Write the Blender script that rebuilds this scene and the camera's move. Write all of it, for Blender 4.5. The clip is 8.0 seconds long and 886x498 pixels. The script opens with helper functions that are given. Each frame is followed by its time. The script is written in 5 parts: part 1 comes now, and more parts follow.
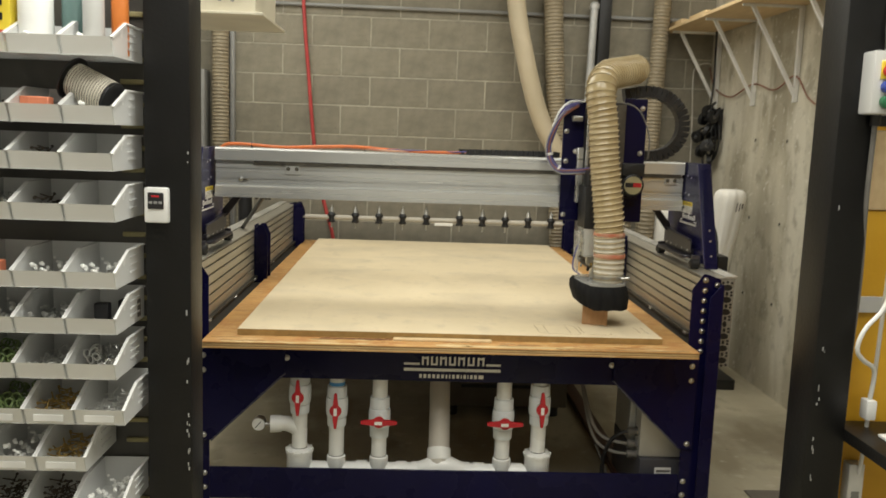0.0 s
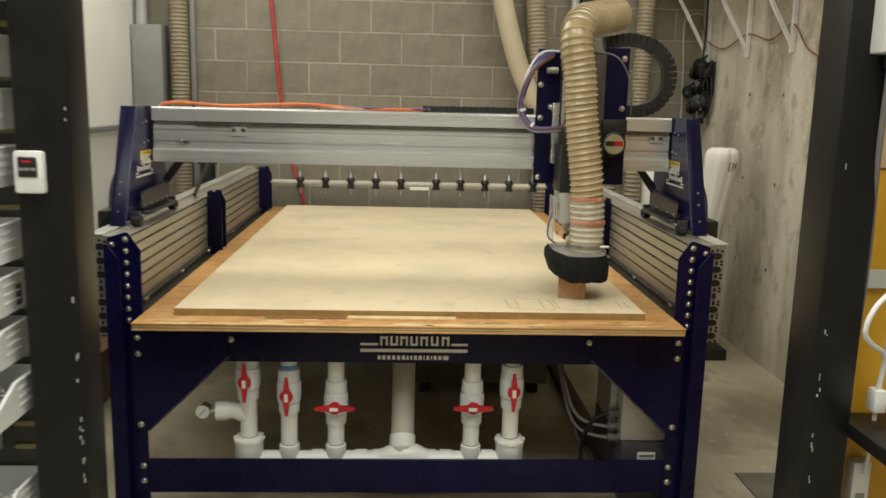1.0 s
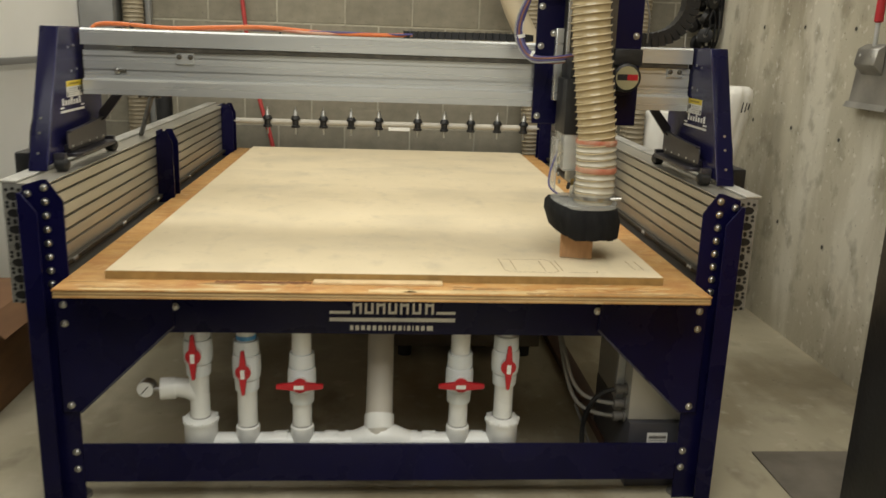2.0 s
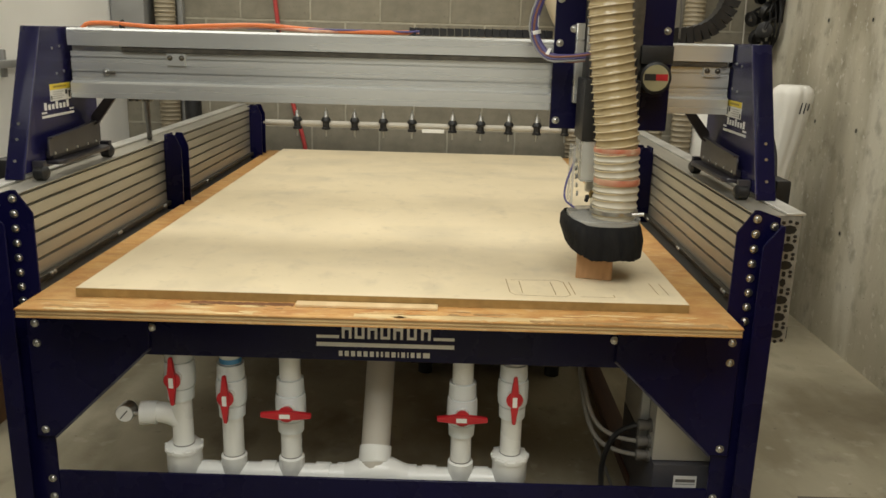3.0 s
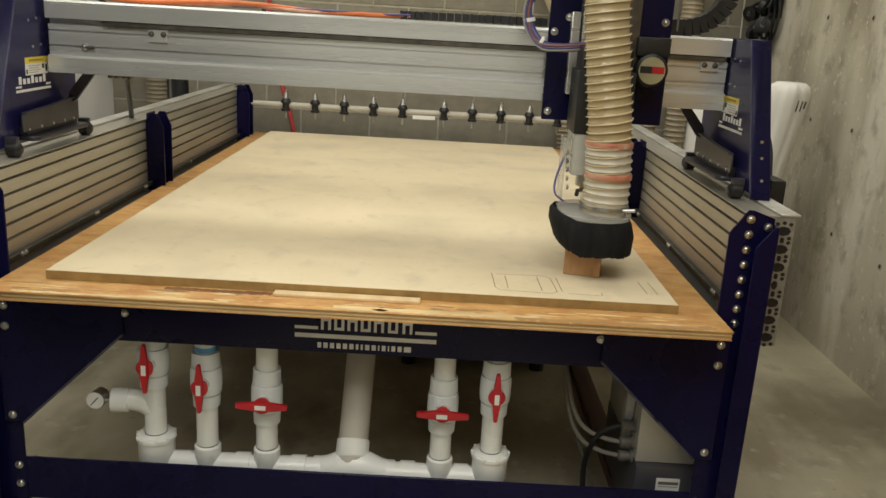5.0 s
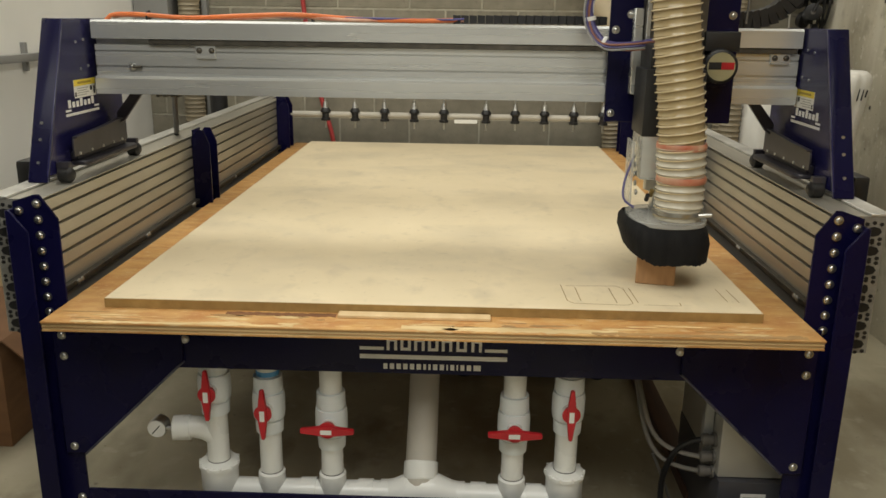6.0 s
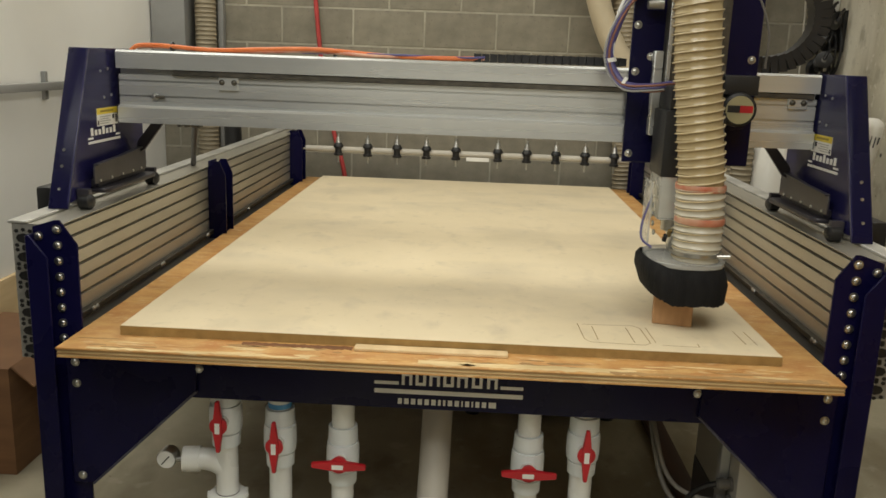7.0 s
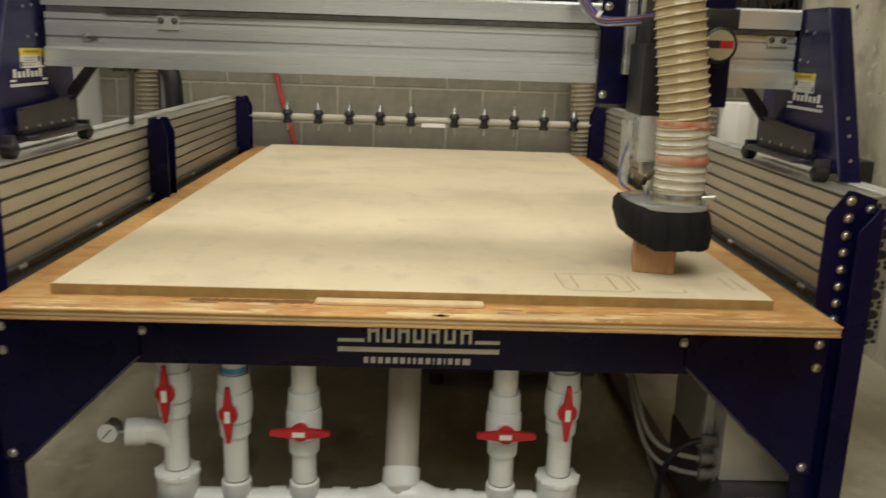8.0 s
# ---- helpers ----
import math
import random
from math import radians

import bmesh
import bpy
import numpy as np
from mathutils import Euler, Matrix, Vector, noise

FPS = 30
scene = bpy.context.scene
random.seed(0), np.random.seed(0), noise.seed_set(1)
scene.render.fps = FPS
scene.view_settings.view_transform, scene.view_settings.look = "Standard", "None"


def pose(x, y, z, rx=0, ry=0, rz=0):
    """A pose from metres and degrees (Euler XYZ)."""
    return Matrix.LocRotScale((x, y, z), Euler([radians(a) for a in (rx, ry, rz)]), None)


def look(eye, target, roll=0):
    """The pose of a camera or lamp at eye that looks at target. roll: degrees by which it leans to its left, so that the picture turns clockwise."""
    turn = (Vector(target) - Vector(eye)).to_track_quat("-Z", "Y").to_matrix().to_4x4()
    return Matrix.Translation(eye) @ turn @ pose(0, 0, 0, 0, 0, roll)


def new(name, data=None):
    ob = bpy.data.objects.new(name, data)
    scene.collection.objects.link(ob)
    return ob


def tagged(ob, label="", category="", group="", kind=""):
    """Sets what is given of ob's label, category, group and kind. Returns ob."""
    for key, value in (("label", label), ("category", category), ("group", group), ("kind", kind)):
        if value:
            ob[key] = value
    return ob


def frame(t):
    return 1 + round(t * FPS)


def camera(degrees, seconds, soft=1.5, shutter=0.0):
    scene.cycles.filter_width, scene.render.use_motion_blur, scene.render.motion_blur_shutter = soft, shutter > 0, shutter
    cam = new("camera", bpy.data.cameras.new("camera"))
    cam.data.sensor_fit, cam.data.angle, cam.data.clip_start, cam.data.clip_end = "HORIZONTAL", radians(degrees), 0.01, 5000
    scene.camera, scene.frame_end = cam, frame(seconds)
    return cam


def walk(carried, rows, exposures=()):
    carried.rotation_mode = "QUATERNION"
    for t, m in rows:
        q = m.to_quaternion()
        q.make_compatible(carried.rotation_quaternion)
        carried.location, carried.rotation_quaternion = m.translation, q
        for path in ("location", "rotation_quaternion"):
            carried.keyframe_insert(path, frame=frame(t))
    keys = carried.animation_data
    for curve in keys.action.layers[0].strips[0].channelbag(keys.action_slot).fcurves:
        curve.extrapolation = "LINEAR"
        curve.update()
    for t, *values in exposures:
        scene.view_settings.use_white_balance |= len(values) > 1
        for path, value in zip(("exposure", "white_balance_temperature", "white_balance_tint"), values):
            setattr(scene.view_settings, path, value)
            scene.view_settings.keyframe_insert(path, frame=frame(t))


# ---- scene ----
cam = camera(56.4, 8.0, shutter=0.5)
PATH = [
    (0, (-0.165, -2.885, 1.413), (-0.082, -0.905, 1.142), 2.0),
    (0.5, (-0.06, -2.766, 1.406), (-0.05, -0.793, 1.075), 1.2),
    (1, (-0.034, -2.593, 1.392), (0.062, -0.628, 1.033), 1.4),
    (1.5, (-0.084, -2.356, 1.331), (0.041, -0.404, 0.914), 1.4),
    (2, (-0.027, -2.177, 1.343), (0.121, -0.245, 0.849), 2.0),
    (2.2, (0.026, -2.102, 1.356), (0.038, -0.162, 0.872), 1.2),
    (3.3, (0.176, -1.929, 1.345), (0.162, 0.001, 0.824), 1.5),
    (3.5, (0.184, -1.915, 1.357), (0.177, 0.013, 0.827), 1.4),
    (3.7, (0.208, -1.91, 1.364), (0.202, 0.025, 0.855), 1.2),
    (4, (0.186, -1.907, 1.36), (0.179, 0.028, 0.856), 1.5),
    (4.2, (0.188, -1.902, 1.351), (0.172, 0.032, 0.842), 1.5),
    (5.3, (0.154, -1.872, 1.345), (0.174, 0.054, 0.807), 3.7),
    (5.5, (0.127, -1.84, 1.36), (0.145, 0.087, 0.824), 3.0),
    (6, (0.083, -1.801, 1.353), (0.024, 0.125, 0.815), 0.8),
    (6.5, (0.07, -1.808, 1.347), (0.005, 0.103, 0.761), 1.7),
    (7, (0.045, -1.803, 1.344), (-0.022, 0.145, 0.896), 2.1),
    (7.5, (0.002, -1.73, 1.245), (-0.061, 0.205, 0.742), 0.8),
    (8, (0.001, -1.673, 1.212), (0.06, 0.27, 0.742), 1.9),
]
walk(cam, [(t, look(eye, target, roll)) for t, eye, target, roll in PATH],
     exposures=((0.0, 0.0), (2.2, 0.0), (3.5, -0.05), (4.2, -0.05), (6.5, -0.14), (8.0, -0.14)))


# ---------- world and lights ----------
world = bpy.data.worlds.new("world")
scene.world = world
world.use_nodes = True
world.node_tree.nodes["Background"].inputs[0].default_value = (1.0, 0.9, 0.75, 1)
world.node_tree.nodes["Background"].inputs[1].default_value = 0.02


# Wide overhead lamps, unseen, added and tuned to set the room's brightness
def overhead_area_lamp(x, y, z, power, length=1.2, turn=0):
    data = bpy.data.lights.new("unseen_area_lamp", "AREA")
    data.shape, data.size, data.size_y, data.energy = "RECTANGLE", length, 1.7, power
    data.color = (1.0, 0.985, 0.905)
    ob = new("unseen_area_lamp", data)
    ob.matrix_basis = pose(x, y, z, 0, 0, turn)
    return ob


LAMPS = ((-1.08, 1.4, 2.93, 33), (1.05, 1.4, 2.93, 24), (-0.80, -1.7, 2.93, 50), (0.75, -1.7, 2.93, 45), (0.0, -3.4, 2.93, 7))
for lx, ly, lz, lw in LAMPS:
    overhead_area_lamp(lx, ly, lz, lw)


# ---------- materials ----------
def surface(name, a, b, scale=8.0, rough=0.6, metal=0.0, bump=0.1, fine=120.0, stretch=(1, 1, 1), spread=0.08, blotch=0.15, spec=0.5,
            detail=6.0, random_tint=0.0, stains=()):
    """A surface of two colours mixed by noise, with larger blotches, uneven gloss and fine relief."""
    m = bpy.data.materials.new(name)
    m.use_nodes = True
    nt = m.node_tree
    n, l = nt.nodes, nt.links
    bsdf = n["Principled BSDF"]
    co = n.new("ShaderNodeTexCoord")
    mp = n.new("ShaderNodeMapping")
    mp.inputs["Scale"].default_value = stretch
    l.new(co.outputs["Object"], mp.inputs[0])
    n1 = n.new("ShaderNodeTexNoise")
    n1.inputs["Scale"].default_value, n1.inputs["Detail"].default_value = scale, detail
    l.new(mp.outputs[0], n1.inputs[0])
    ramp = n.new("ShaderNodeValToRGB")
    ramp.color_ramp.elements[0].position, ramp.color_ramp.elements[1].position = 0.32, 0.68
    ramp.color_ramp.elements[0].color, ramp.color_ramp.elements[1].color = (*a, 1), (*b, 1)
    l.new(n1.outputs["Fac"], ramp.inputs[0])
    n2 = n.new("ShaderNodeTexNoise")
    n2.inputs["Scale"].default_value, n2.inputs["Detail"].default_value = scale * 0.22, 3
    l.new(co.outputs["Object"], n2.inputs[0])
    r2 = n.new("ShaderNodeMapRange")
    r2.inputs[1].default_value, r2.inputs[2].default_value = 0.3, 0.7
    r2.inputs[3].default_value, r2.inputs[4].default_value = 1 - blotch, 1 + blotch
    l.new(n2.outputs["Fac"], r2.inputs[0])
    mul = n.new("ShaderNodeVectorMath")
    mul.operation = "SCALE"
    l.new(ramp.outputs[0], mul.inputs[0])
    l.new(r2.outputs[0], mul.inputs["Scale"])
    out = mul.outputs[0]
    for tone, size, lo, hi, much, stretched in stains:
        mp2 = n.new("ShaderNodeMapping")
        mp2.inputs["Scale"].default_value = stretched
        mp2.inputs["Location"].default_value = (size, 2.3 * size, 0.7)
        l.new(co.outputs["Object"], mp2.inputs[0])
        ns = n.new("ShaderNodeTexNoise")
        ns.inputs["Scale"].default_value, ns.inputs["Detail"].default_value = size, 7
        l.new(mp2.outputs[0], ns.inputs[0])
        rs = n.new("ShaderNodeMapRange")
        rs.inputs[1].default_value, rs.inputs[2].default_value, rs.inputs[4].default_value = lo, hi, much
        l.new(ns.outputs["Fac"], rs.inputs[0])
        mx = n.new("ShaderNodeMix")
        mx.data_type = "RGBA"
        l.new(rs.outputs[0], mx.inputs["Factor"])
        l.new(out, mx.inputs[6])
        mx.inputs[7].default_value = (*tone, 1)
        out = mx.outputs[2]
    if random_tint:
        info = n.new("ShaderNodeObjectInfo")
        r3 = n.new("ShaderNodeMapRange")
        r3.inputs[3].default_value, r3.inputs[4].default_value = 1 - random_tint, 1 + random_tint
        l.new(info.outputs["Random"], r3.inputs[0])
        m2 = n.new("ShaderNodeVectorMath")
        m2.operation = "SCALE"
        l.new(out, m2.inputs[0])
        l.new(r3.outputs[0], m2.inputs["Scale"])
        out = m2.outputs[0]
    l.new(out, bsdf.inputs["Base Color"])
    n3 = n.new("ShaderNodeTexNoise")
    n3.inputs["Scale"].default_value, n3.inputs["Detail"].default_value = fine, 4
    l.new(mp.outputs[0], n3.inputs[0])
    rr = n.new("ShaderNodeMapRange")
    rr.inputs[3].default_value, rr.inputs[4].default_value = max(rough - spread, 0.02), min(rough + spread, 1)
    l.new(n1.outputs["Fac"], rr.inputs[0])
    l.new(rr.outputs[0], bsdf.inputs["Roughness"])
    bsdf.inputs["Metallic"].default_value = metal
    bsdf.inputs["Specular IOR Level"].default_value = spec
    if bump:
        bp = n.new("ShaderNodeBump")
        bp.inputs["Strength"].default_value, bp.inputs["Distance"].default_value = bump, 0.004
        l.new(n3.outputs["Fac"], bp.inputs["Height"])
        l.new(bp.outputs[0], bsdf.inputs["Normal"])
    return m


def clear(name, colour, rough, alpha):
    m = surface(name, colour, colour, 10, rough, 0, 0.05, 60, blotch=0.05)
    m.node_tree.nodes["Principled BSDF"].inputs["Alpha"].default_value = alpha
    return m


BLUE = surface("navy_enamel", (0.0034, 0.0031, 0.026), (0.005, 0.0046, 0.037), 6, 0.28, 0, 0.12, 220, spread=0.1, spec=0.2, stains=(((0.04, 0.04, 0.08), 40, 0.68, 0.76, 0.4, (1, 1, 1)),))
# Paler navy that paints the highlight along folded edges
BLUE_EDGE = surface("navy_edge_highlight", (0.03, 0.03, 0.06), (0.11, 0.11, 0.14), 30, 0.3, 0.2, 0.1, 120)
# BLUE lightened, with pale patches, to paint the sheen on the gantry uprights
BLUE_SHEEN = surface("sheen_lightened_navy", (0.010, 0.0094, 0.055), (0.017, 0.016, 0.075), 7, 0.22, 0, 0.1, 200, spread=0.08, spec=0.45, stains=(((0.05, 0.05, 0.08), 5, 0.52, 0.72, 0.3, (1, 1, 0.6)),))
OCHRE_INK = surface("ochre_ink", (0.30, 0.22, 0.01), (0.34, 0.25, 0.02), 20, 0.5, 0, 0.0)
ALU = surface("brushed_aluminium", (0.58, 0.595, 0.59), (0.67, 0.685, 0.675), 4, 0.28, 0.6, 0.015, 60, stretch=(0.15, 6, 6), spread=0.06, blotch=0.06)
RAIL = surface("anodised_extrusion", (0.41, 0.39, 0.335), (0.50, 0.475, 0.41), 5, 0.42, 0.7, 0.05, 60, stretch=(6, 0.15, 6))
STEEL = surface("zinc_steel", (0.45, 0.45, 0.44), (0.62, 0.62, 0.6), 30, 0.3, 0.95, 0.05)
GALV = surface("galvanised_tube", (0.40, 0.41, 0.40), (0.50, 0.50, 0.49), 12, 0.45, 0.25, 0.05)
STRIP = surface("dull_zinc_strip", (0.50, 0.49, 0.455), (0.66, 0.65, 0.61), 14, 0.42, 0.6, 0.1, 80, blotch=0.25)
RACK = surface("dark_steel_strip", (0.08, 0.075, 0.065), (0.13, 0.12, 0.1), 40, 0.45, 0.8, 0.2)
MDF = surface("mdf", (0.70, 0.595, 0.405), (0.75, 0.64, 0.445), 5, 0.62, 0, 0.05, 300, blotch=0.05, spec=0.3, stains=(((0.50, 0.435, 0.32), 2.3, 0.50, 0.74, 0.55, (1.0, 1.5, 1)), ((0.46, 0.40, 0.30), 8, 0.56, 0.76, 0.35, (1.6, 1, 1)), ((0.34, 0.29, 0.21), 24, 0.61, 0.74, 0.2, (1, 1, 1)), ((0.30, 0.25, 0.18), 90, 0.66, 0.74, 0.18, (1, 0.5, 1))))
MDF_EDGE = surface("mdf_edge", (0.26, 0.165, 0.055), (0.36, 0.24, 0.085), 30, 0.75, 0, 0.2, 250)
MDF_SAWN = surface("mdf_sawn_edge", (0.27, 0.165, 0.05), (0.37, 0.235, 0.08), 30, 0.75, 0, 0.2, 250)
PLY = surface("plywood_face", (0.47, 0.225, 0.068), (0.60, 0.35, 0.125), 11, 0.5, 0, 0.15, 160, stretch=(1.2, 3, 3), blotch=0.14, stains=(((0.66, 0.44, 0.19), 17, 0.52, 0.68, 0.42, (1, 1.6, 1)), ((0.40, 0.15, 0.04), 11, 0.54, 0.70, 0.5, (0.8, 1.2, 1)), ((0.72, 0.54, 0.28), 110, 0.60, 0.70, 0.45, (0.6, 1.4, 1)), ((0.74, 0.58, 0.34), 42, 0.6, 0.7, 0.5, (0.5, 1.6, 1))))
PLY_PALE = surface("plywood_core_pale", (0.58, 0.42, 0.20), (0.70, 0.54, 0.29), 20, 0.7, 0, 0.3, 140, stretch=(0.4, 3, 3), stains=(((0.2, 0.1, 0.04), 16, 0.6, 0.7, 0.8, (0.4, 1, 1)),))
PLY_DARK = surface("plywood_core_dark", (0.33, 0.195, 0.075), (0.42, 0.26, 0.11), 20, 0.75, 0, 0.3, 140, stretch=(0.4, 3, 3))
PINE = surface("pine", (0.62, 0.45, 0.24), (0.72, 0.55, 0.32), 8, 0.6, 0, 0.15, 120, stretch=(4, 0.5, 4))
SCRAP = surface("reddish_offcut", (0.42, 0.235, 0.11), (0.52, 0.30, 0.15), 14, 0.7, 0, 0.2, 120, stretch=(5, 5, 0.8))
BRASSY = surface("brass_fitting", (0.34, 0.25, 0.09), (0.45, 0.33, 0.13), 30, 0.35, 0.9, 0)
PVC = surface("white_pvc", (0.76, 0.77, 0.74), (0.84, 0.85, 0.82), 5, 0.28, 0, 0.04, 60, blotch=0.06)
VALVE = surface("cool_white_pvc", (0.74, 0.79, 0.80), (0.80, 0.85, 0.86), 5, 0.3, 0, 0.04, 60, blotch=0.06)
CREAM = surface("cream_pvc", (0.48, 0.41, 0.28), (0.56, 0.48, 0.345), 5, 0.45, 0, 0.05, 60, blotch=0.08)
GREY_PVC = surface("dusty_pvc", (0.46, 0.43, 0.37), (0.54, 0.51, 0.45), 6, 0.55, 0, 0.05, 60)
RED = surface("red_plastic", (0.40, 0.010, 0.018), (0.50, 0.016, 0.024), 20, 0.38, 0, 0.05, 80)
WHITE = surface("white_sticker", (0.72, 0.72, 0.70), (0.8, 0.8, 0.77), 20, 0.5, 0, 0.0)
YELLOW = surface("yellow_label", (0.72, 0.56, 0.04), (0.8, 0.63, 0.06), 20, 0.5, 0, 0.0)
YPAINT = surface("yellow_paint", (0.62, 0.33, 0.012), (0.70, 0.39, 0.02), 6, 0.5, 0, 0.2, 60)
BLACK = surface("black_plastic", (0.007, 0.007, 0.008), (0.013, 0.013, 0.014), 20, 0.45, 0, 0.1)
MATT = surface("black_bristle", (0.005, 0.005, 0.006), (0.013, 0.013, 0.013), 60, 0.8, 0, 0.4, 260, stretch=(1, 1, 0.08), spec=0.2)
POST = surface("black_painted_steel", (0.004, 0.004, 0.0045), (0.009, 0.0088, 0.0085), 5, 0.38, 0.0, 0.15, 90, blotch=0.3, spec=0.35)
CHIP = surface("bare_steel_chip", (0.5, 0.5, 0.5), (0.62, 0.62, 0.62), 20, 0.4, 0.5, 0)
HOSE = surface("tan_hose", (0.33, 0.25, 0.125), (0.44, 0.355, 0.20), 12, 0.14, 0, 0.05, 60, blotch=0.12)
HOSE_RIB = surface("cream_spiral", (0.47, 0.385, 0.23), (0.57, 0.48, 0.32), 10, 0.16, 0, 0.03, 60)
HOSE_CLEAR = surface("clear_hose", (0.42, 0.385, 0.30), (0.54, 0.505, 0.41), 6, 0.22, 0, 0.05, 60, blotch=0.12)
HOSE_OLD = surface("dusty_hose", (0.23, 0.19, 0.125), (0.30, 0.255, 0.175), 6, 0.5, 0, 0.1, 60)
HOSE_BAND = surface("faded_red_band", (0.46, 0.13, 0.07), (0.54, 0.33, 0.22), 22, 0.3, 0, 0.05, 60)
ORANGE = surface("orange_cable", (0.62, 0.14, 0.03), (0.70, 0.19, 0.05), 20, 0.4, 0, 0.05)
RUBBER = surface("red_rubber", (0.38, 0.035, 0.035), (0.46, 0.055, 0.05), 20, 0.5, 0, 0.05)
PURPLE = surface("violet_cable", (0.05, 0.045, 0.15), (0.07, 0.06, 0.2), 20, 0.4, 0, 0.05)
GREY = surface("grey_enamel", (0.24, 0.24, 0.23), (0.29, 0.29, 0.28), 6, 0.45, 0.0, 0.1, 120)
GREYC = surface("grey_cable", (0.11, 0.105, 0.095), (0.16, 0.15, 0.135), 20, 0.5, 0, 0.1)
PALE_CAB = surface("satin_steel_cabinet", (0.44, 0.43, 0.39), (0.52, 0.51, 0.47), 5, 0.38, 0.3, 0.05, 60)
CABLE_LIGHT = surface("dusty_pale_cable", (0.17, 0.16, 0.14), (0.23, 0.215, 0.19), 20, 0.5, 0, 0.1)
# Dark brown of the added box that fills the shade under the bed
FILLER_BROWN = surface("filler_dark_brown", (0.075, 0.062, 0.045), (0.12, 0.10, 0.075), 6, 0.55, 0.1, 0.1, 80)
PALEBOX = surface("pale_grey_enamel", (0.52, 0.52, 0.5), (0.58, 0.58, 0.56), 6, 0.4, 0, 0.05)
CARD = surface("cardboard", (0.17, 0.085, 0.04), (0.22, 0.115, 0.055), 7, 0.8, 0, 0.1, 90, stretch=(1, 1, 4))
BAG = surface("white_cloth", (0.74, 0.72, 0.66), (0.80, 0.78, 0.72), 7, 0.85, 0, 0.35, 500)
MORTAR = surface("mortar", (0.33, 0.31, 0.245), (0.40, 0.375, 0.30), 30, 0.9, 0, 0.5, 150)
BLOCK = surface("concrete_block", (0.205, 0.187, 0.142), (0.255, 0.233, 0.180), 16, 0.9, 0, 0.6, 240, blotch=0.1, random_tint=0.09, stains=(((0.13, 0.115, 0.09), 60, 0.62, 0.72, 0.5, (1, 1, 1)), ((0.30, 0.275, 0.225), 4, 0.58, 0.75, 0.35, (1, 1, 1))))
CONCRETE = surface("cast_concrete", (0.42, 0.385, 0.29), (0.55, 0.51, 0.40), 2.2, 0.85, 0, 0.7, 45, stretch=(1, 1, 0.6), blotch=0.16, detail=10, stains=(((0.25, 0.22, 0.155), 1.3, 0.47, 0.66, 0.7, (1, 1.7, 0.7)), ((0.66, 0.625, 0.52), 2.6, 0.50, 0.62, 0.7, (1, 1.5, 0.4)), ((0.21, 0.185, 0.13), 9, 0.54, 0.68, 0.55, (1, 1, 0.8)), ((0.68, 0.65, 0.56), 26, 0.60, 0.69, 0.6, (1, 1, 1)), ((0.10, 0.09, 0.07), 60, 0.66, 0.73, 0.65, (1, 1, 1))))
FLOORC = surface("floor_concrete", (0.36, 0.325, 0.23), (0.47, 0.43, 0.32), 2.4, 0.55, 0, 0.2, 50, blotch=0.2, detail=9, stains=(((0.20, 0.165, 0.10), 3.2, 0.50, 0.62, 0.6, (1, 0.45, 1)), ((0.55, 0.51, 0.41), 14, 0.60, 0.70, 0.4, (1, 1, 1)), ((0.15, 0.12, 0.075), 1.6, 0.5, 0.7, 0.75, (1, 1, 1)), ((0.10, 0.08, 0.05), 5, 0.6, 0.72, 0.55, (1, 0.6, 1)), ((0.12, 0.10, 0.07), 30, 0.67, 0.74, 0.6, (1, 1, 1))))
PLATE = surface("worn_floor_plate", (0.13, 0.115, 0.095), (0.2, 0.18, 0.15), 9, 0.6, 0.2, 0.2, 80)
HOLE_SHADE = surface("hole_shade", (0.03, 0.027, 0.02), (0.05, 0.045, 0.035), 30, 0.9)
DRYWALL = surface("white_wall_paint", (0.84, 0.83, 0.79), (0.88, 0.87, 0.83), 3, 0.6, 0, 0.08, 120, blotch=0.05)
BIN = clear("translucent_bin", (0.88, 0.89, 0.88), 0.25, 0.66)
BIN_RIM = clear("cloudy_bin_rim", (0.90, 0.90, 0.88), 0.22, 0.78)
TRUCK = surface("dusty_dark_steel", (0.028, 0.026, 0.034), (0.055, 0.052, 0.062), 12, 0.33, 0.2, 0.1, 80)
BROWN = surface("brown_cord", (0.20, 0.075, 0.045), (0.27, 0.11, 0.065), 20, 0.5, 0, 0.05)
BEIGE = surface("beige_enamel", (0.62, 0.58, 0.46), (0.68, 0.64, 0.52), 6, 0.45, 0, 0.05)
CLEARP = clear("clear_plastic", (0.6, 0.6, 0.56), 0.15, 0.45)


# ---------- builders ----------
ORG = {}


def finish(name, bm, mat):
    bmesh.ops.recalc_face_normals(bm, faces=bm.faces)
    me = bpy.data.meshes.new(name)
    bm.to_mesh(me)
    bm.free()
    me.materials.append(mat)
    me.shade_smooth()
    me.set_sharp_from_angle(angle=radians(38))
    return me


def thing(name, base, label, category, group="", kind=""):
    ob = new(name)
    ob.empty_display_size = 0.05
    ob.location = base
    ORG[ob.name] = Vector(base)
    return tagged(ob, label, category, group, kind)


def part(name, bm, mat, parent, label=""):
    o = ORG[parent.name]
    bmesh.ops.translate(bm, verts=bm.verts, vec=-o)
    ob = new(name, finish(name, bm, mat))
    ob.parent = parent
    ORG[ob.name] = o
    return tagged(ob, label)


def shared(name, mesh, parent, at, turn=None):
    """One more object on a mesh that others use too, as a part of parent."""
    ob = new(name, mesh)
    ob.parent = parent
    ob.matrix_basis = Matrix.Translation(Vector(at) - ORG[parent.name]) @ (turn or Matrix())
    ORG[ob.name] = ORG[parent.name]
    return ob


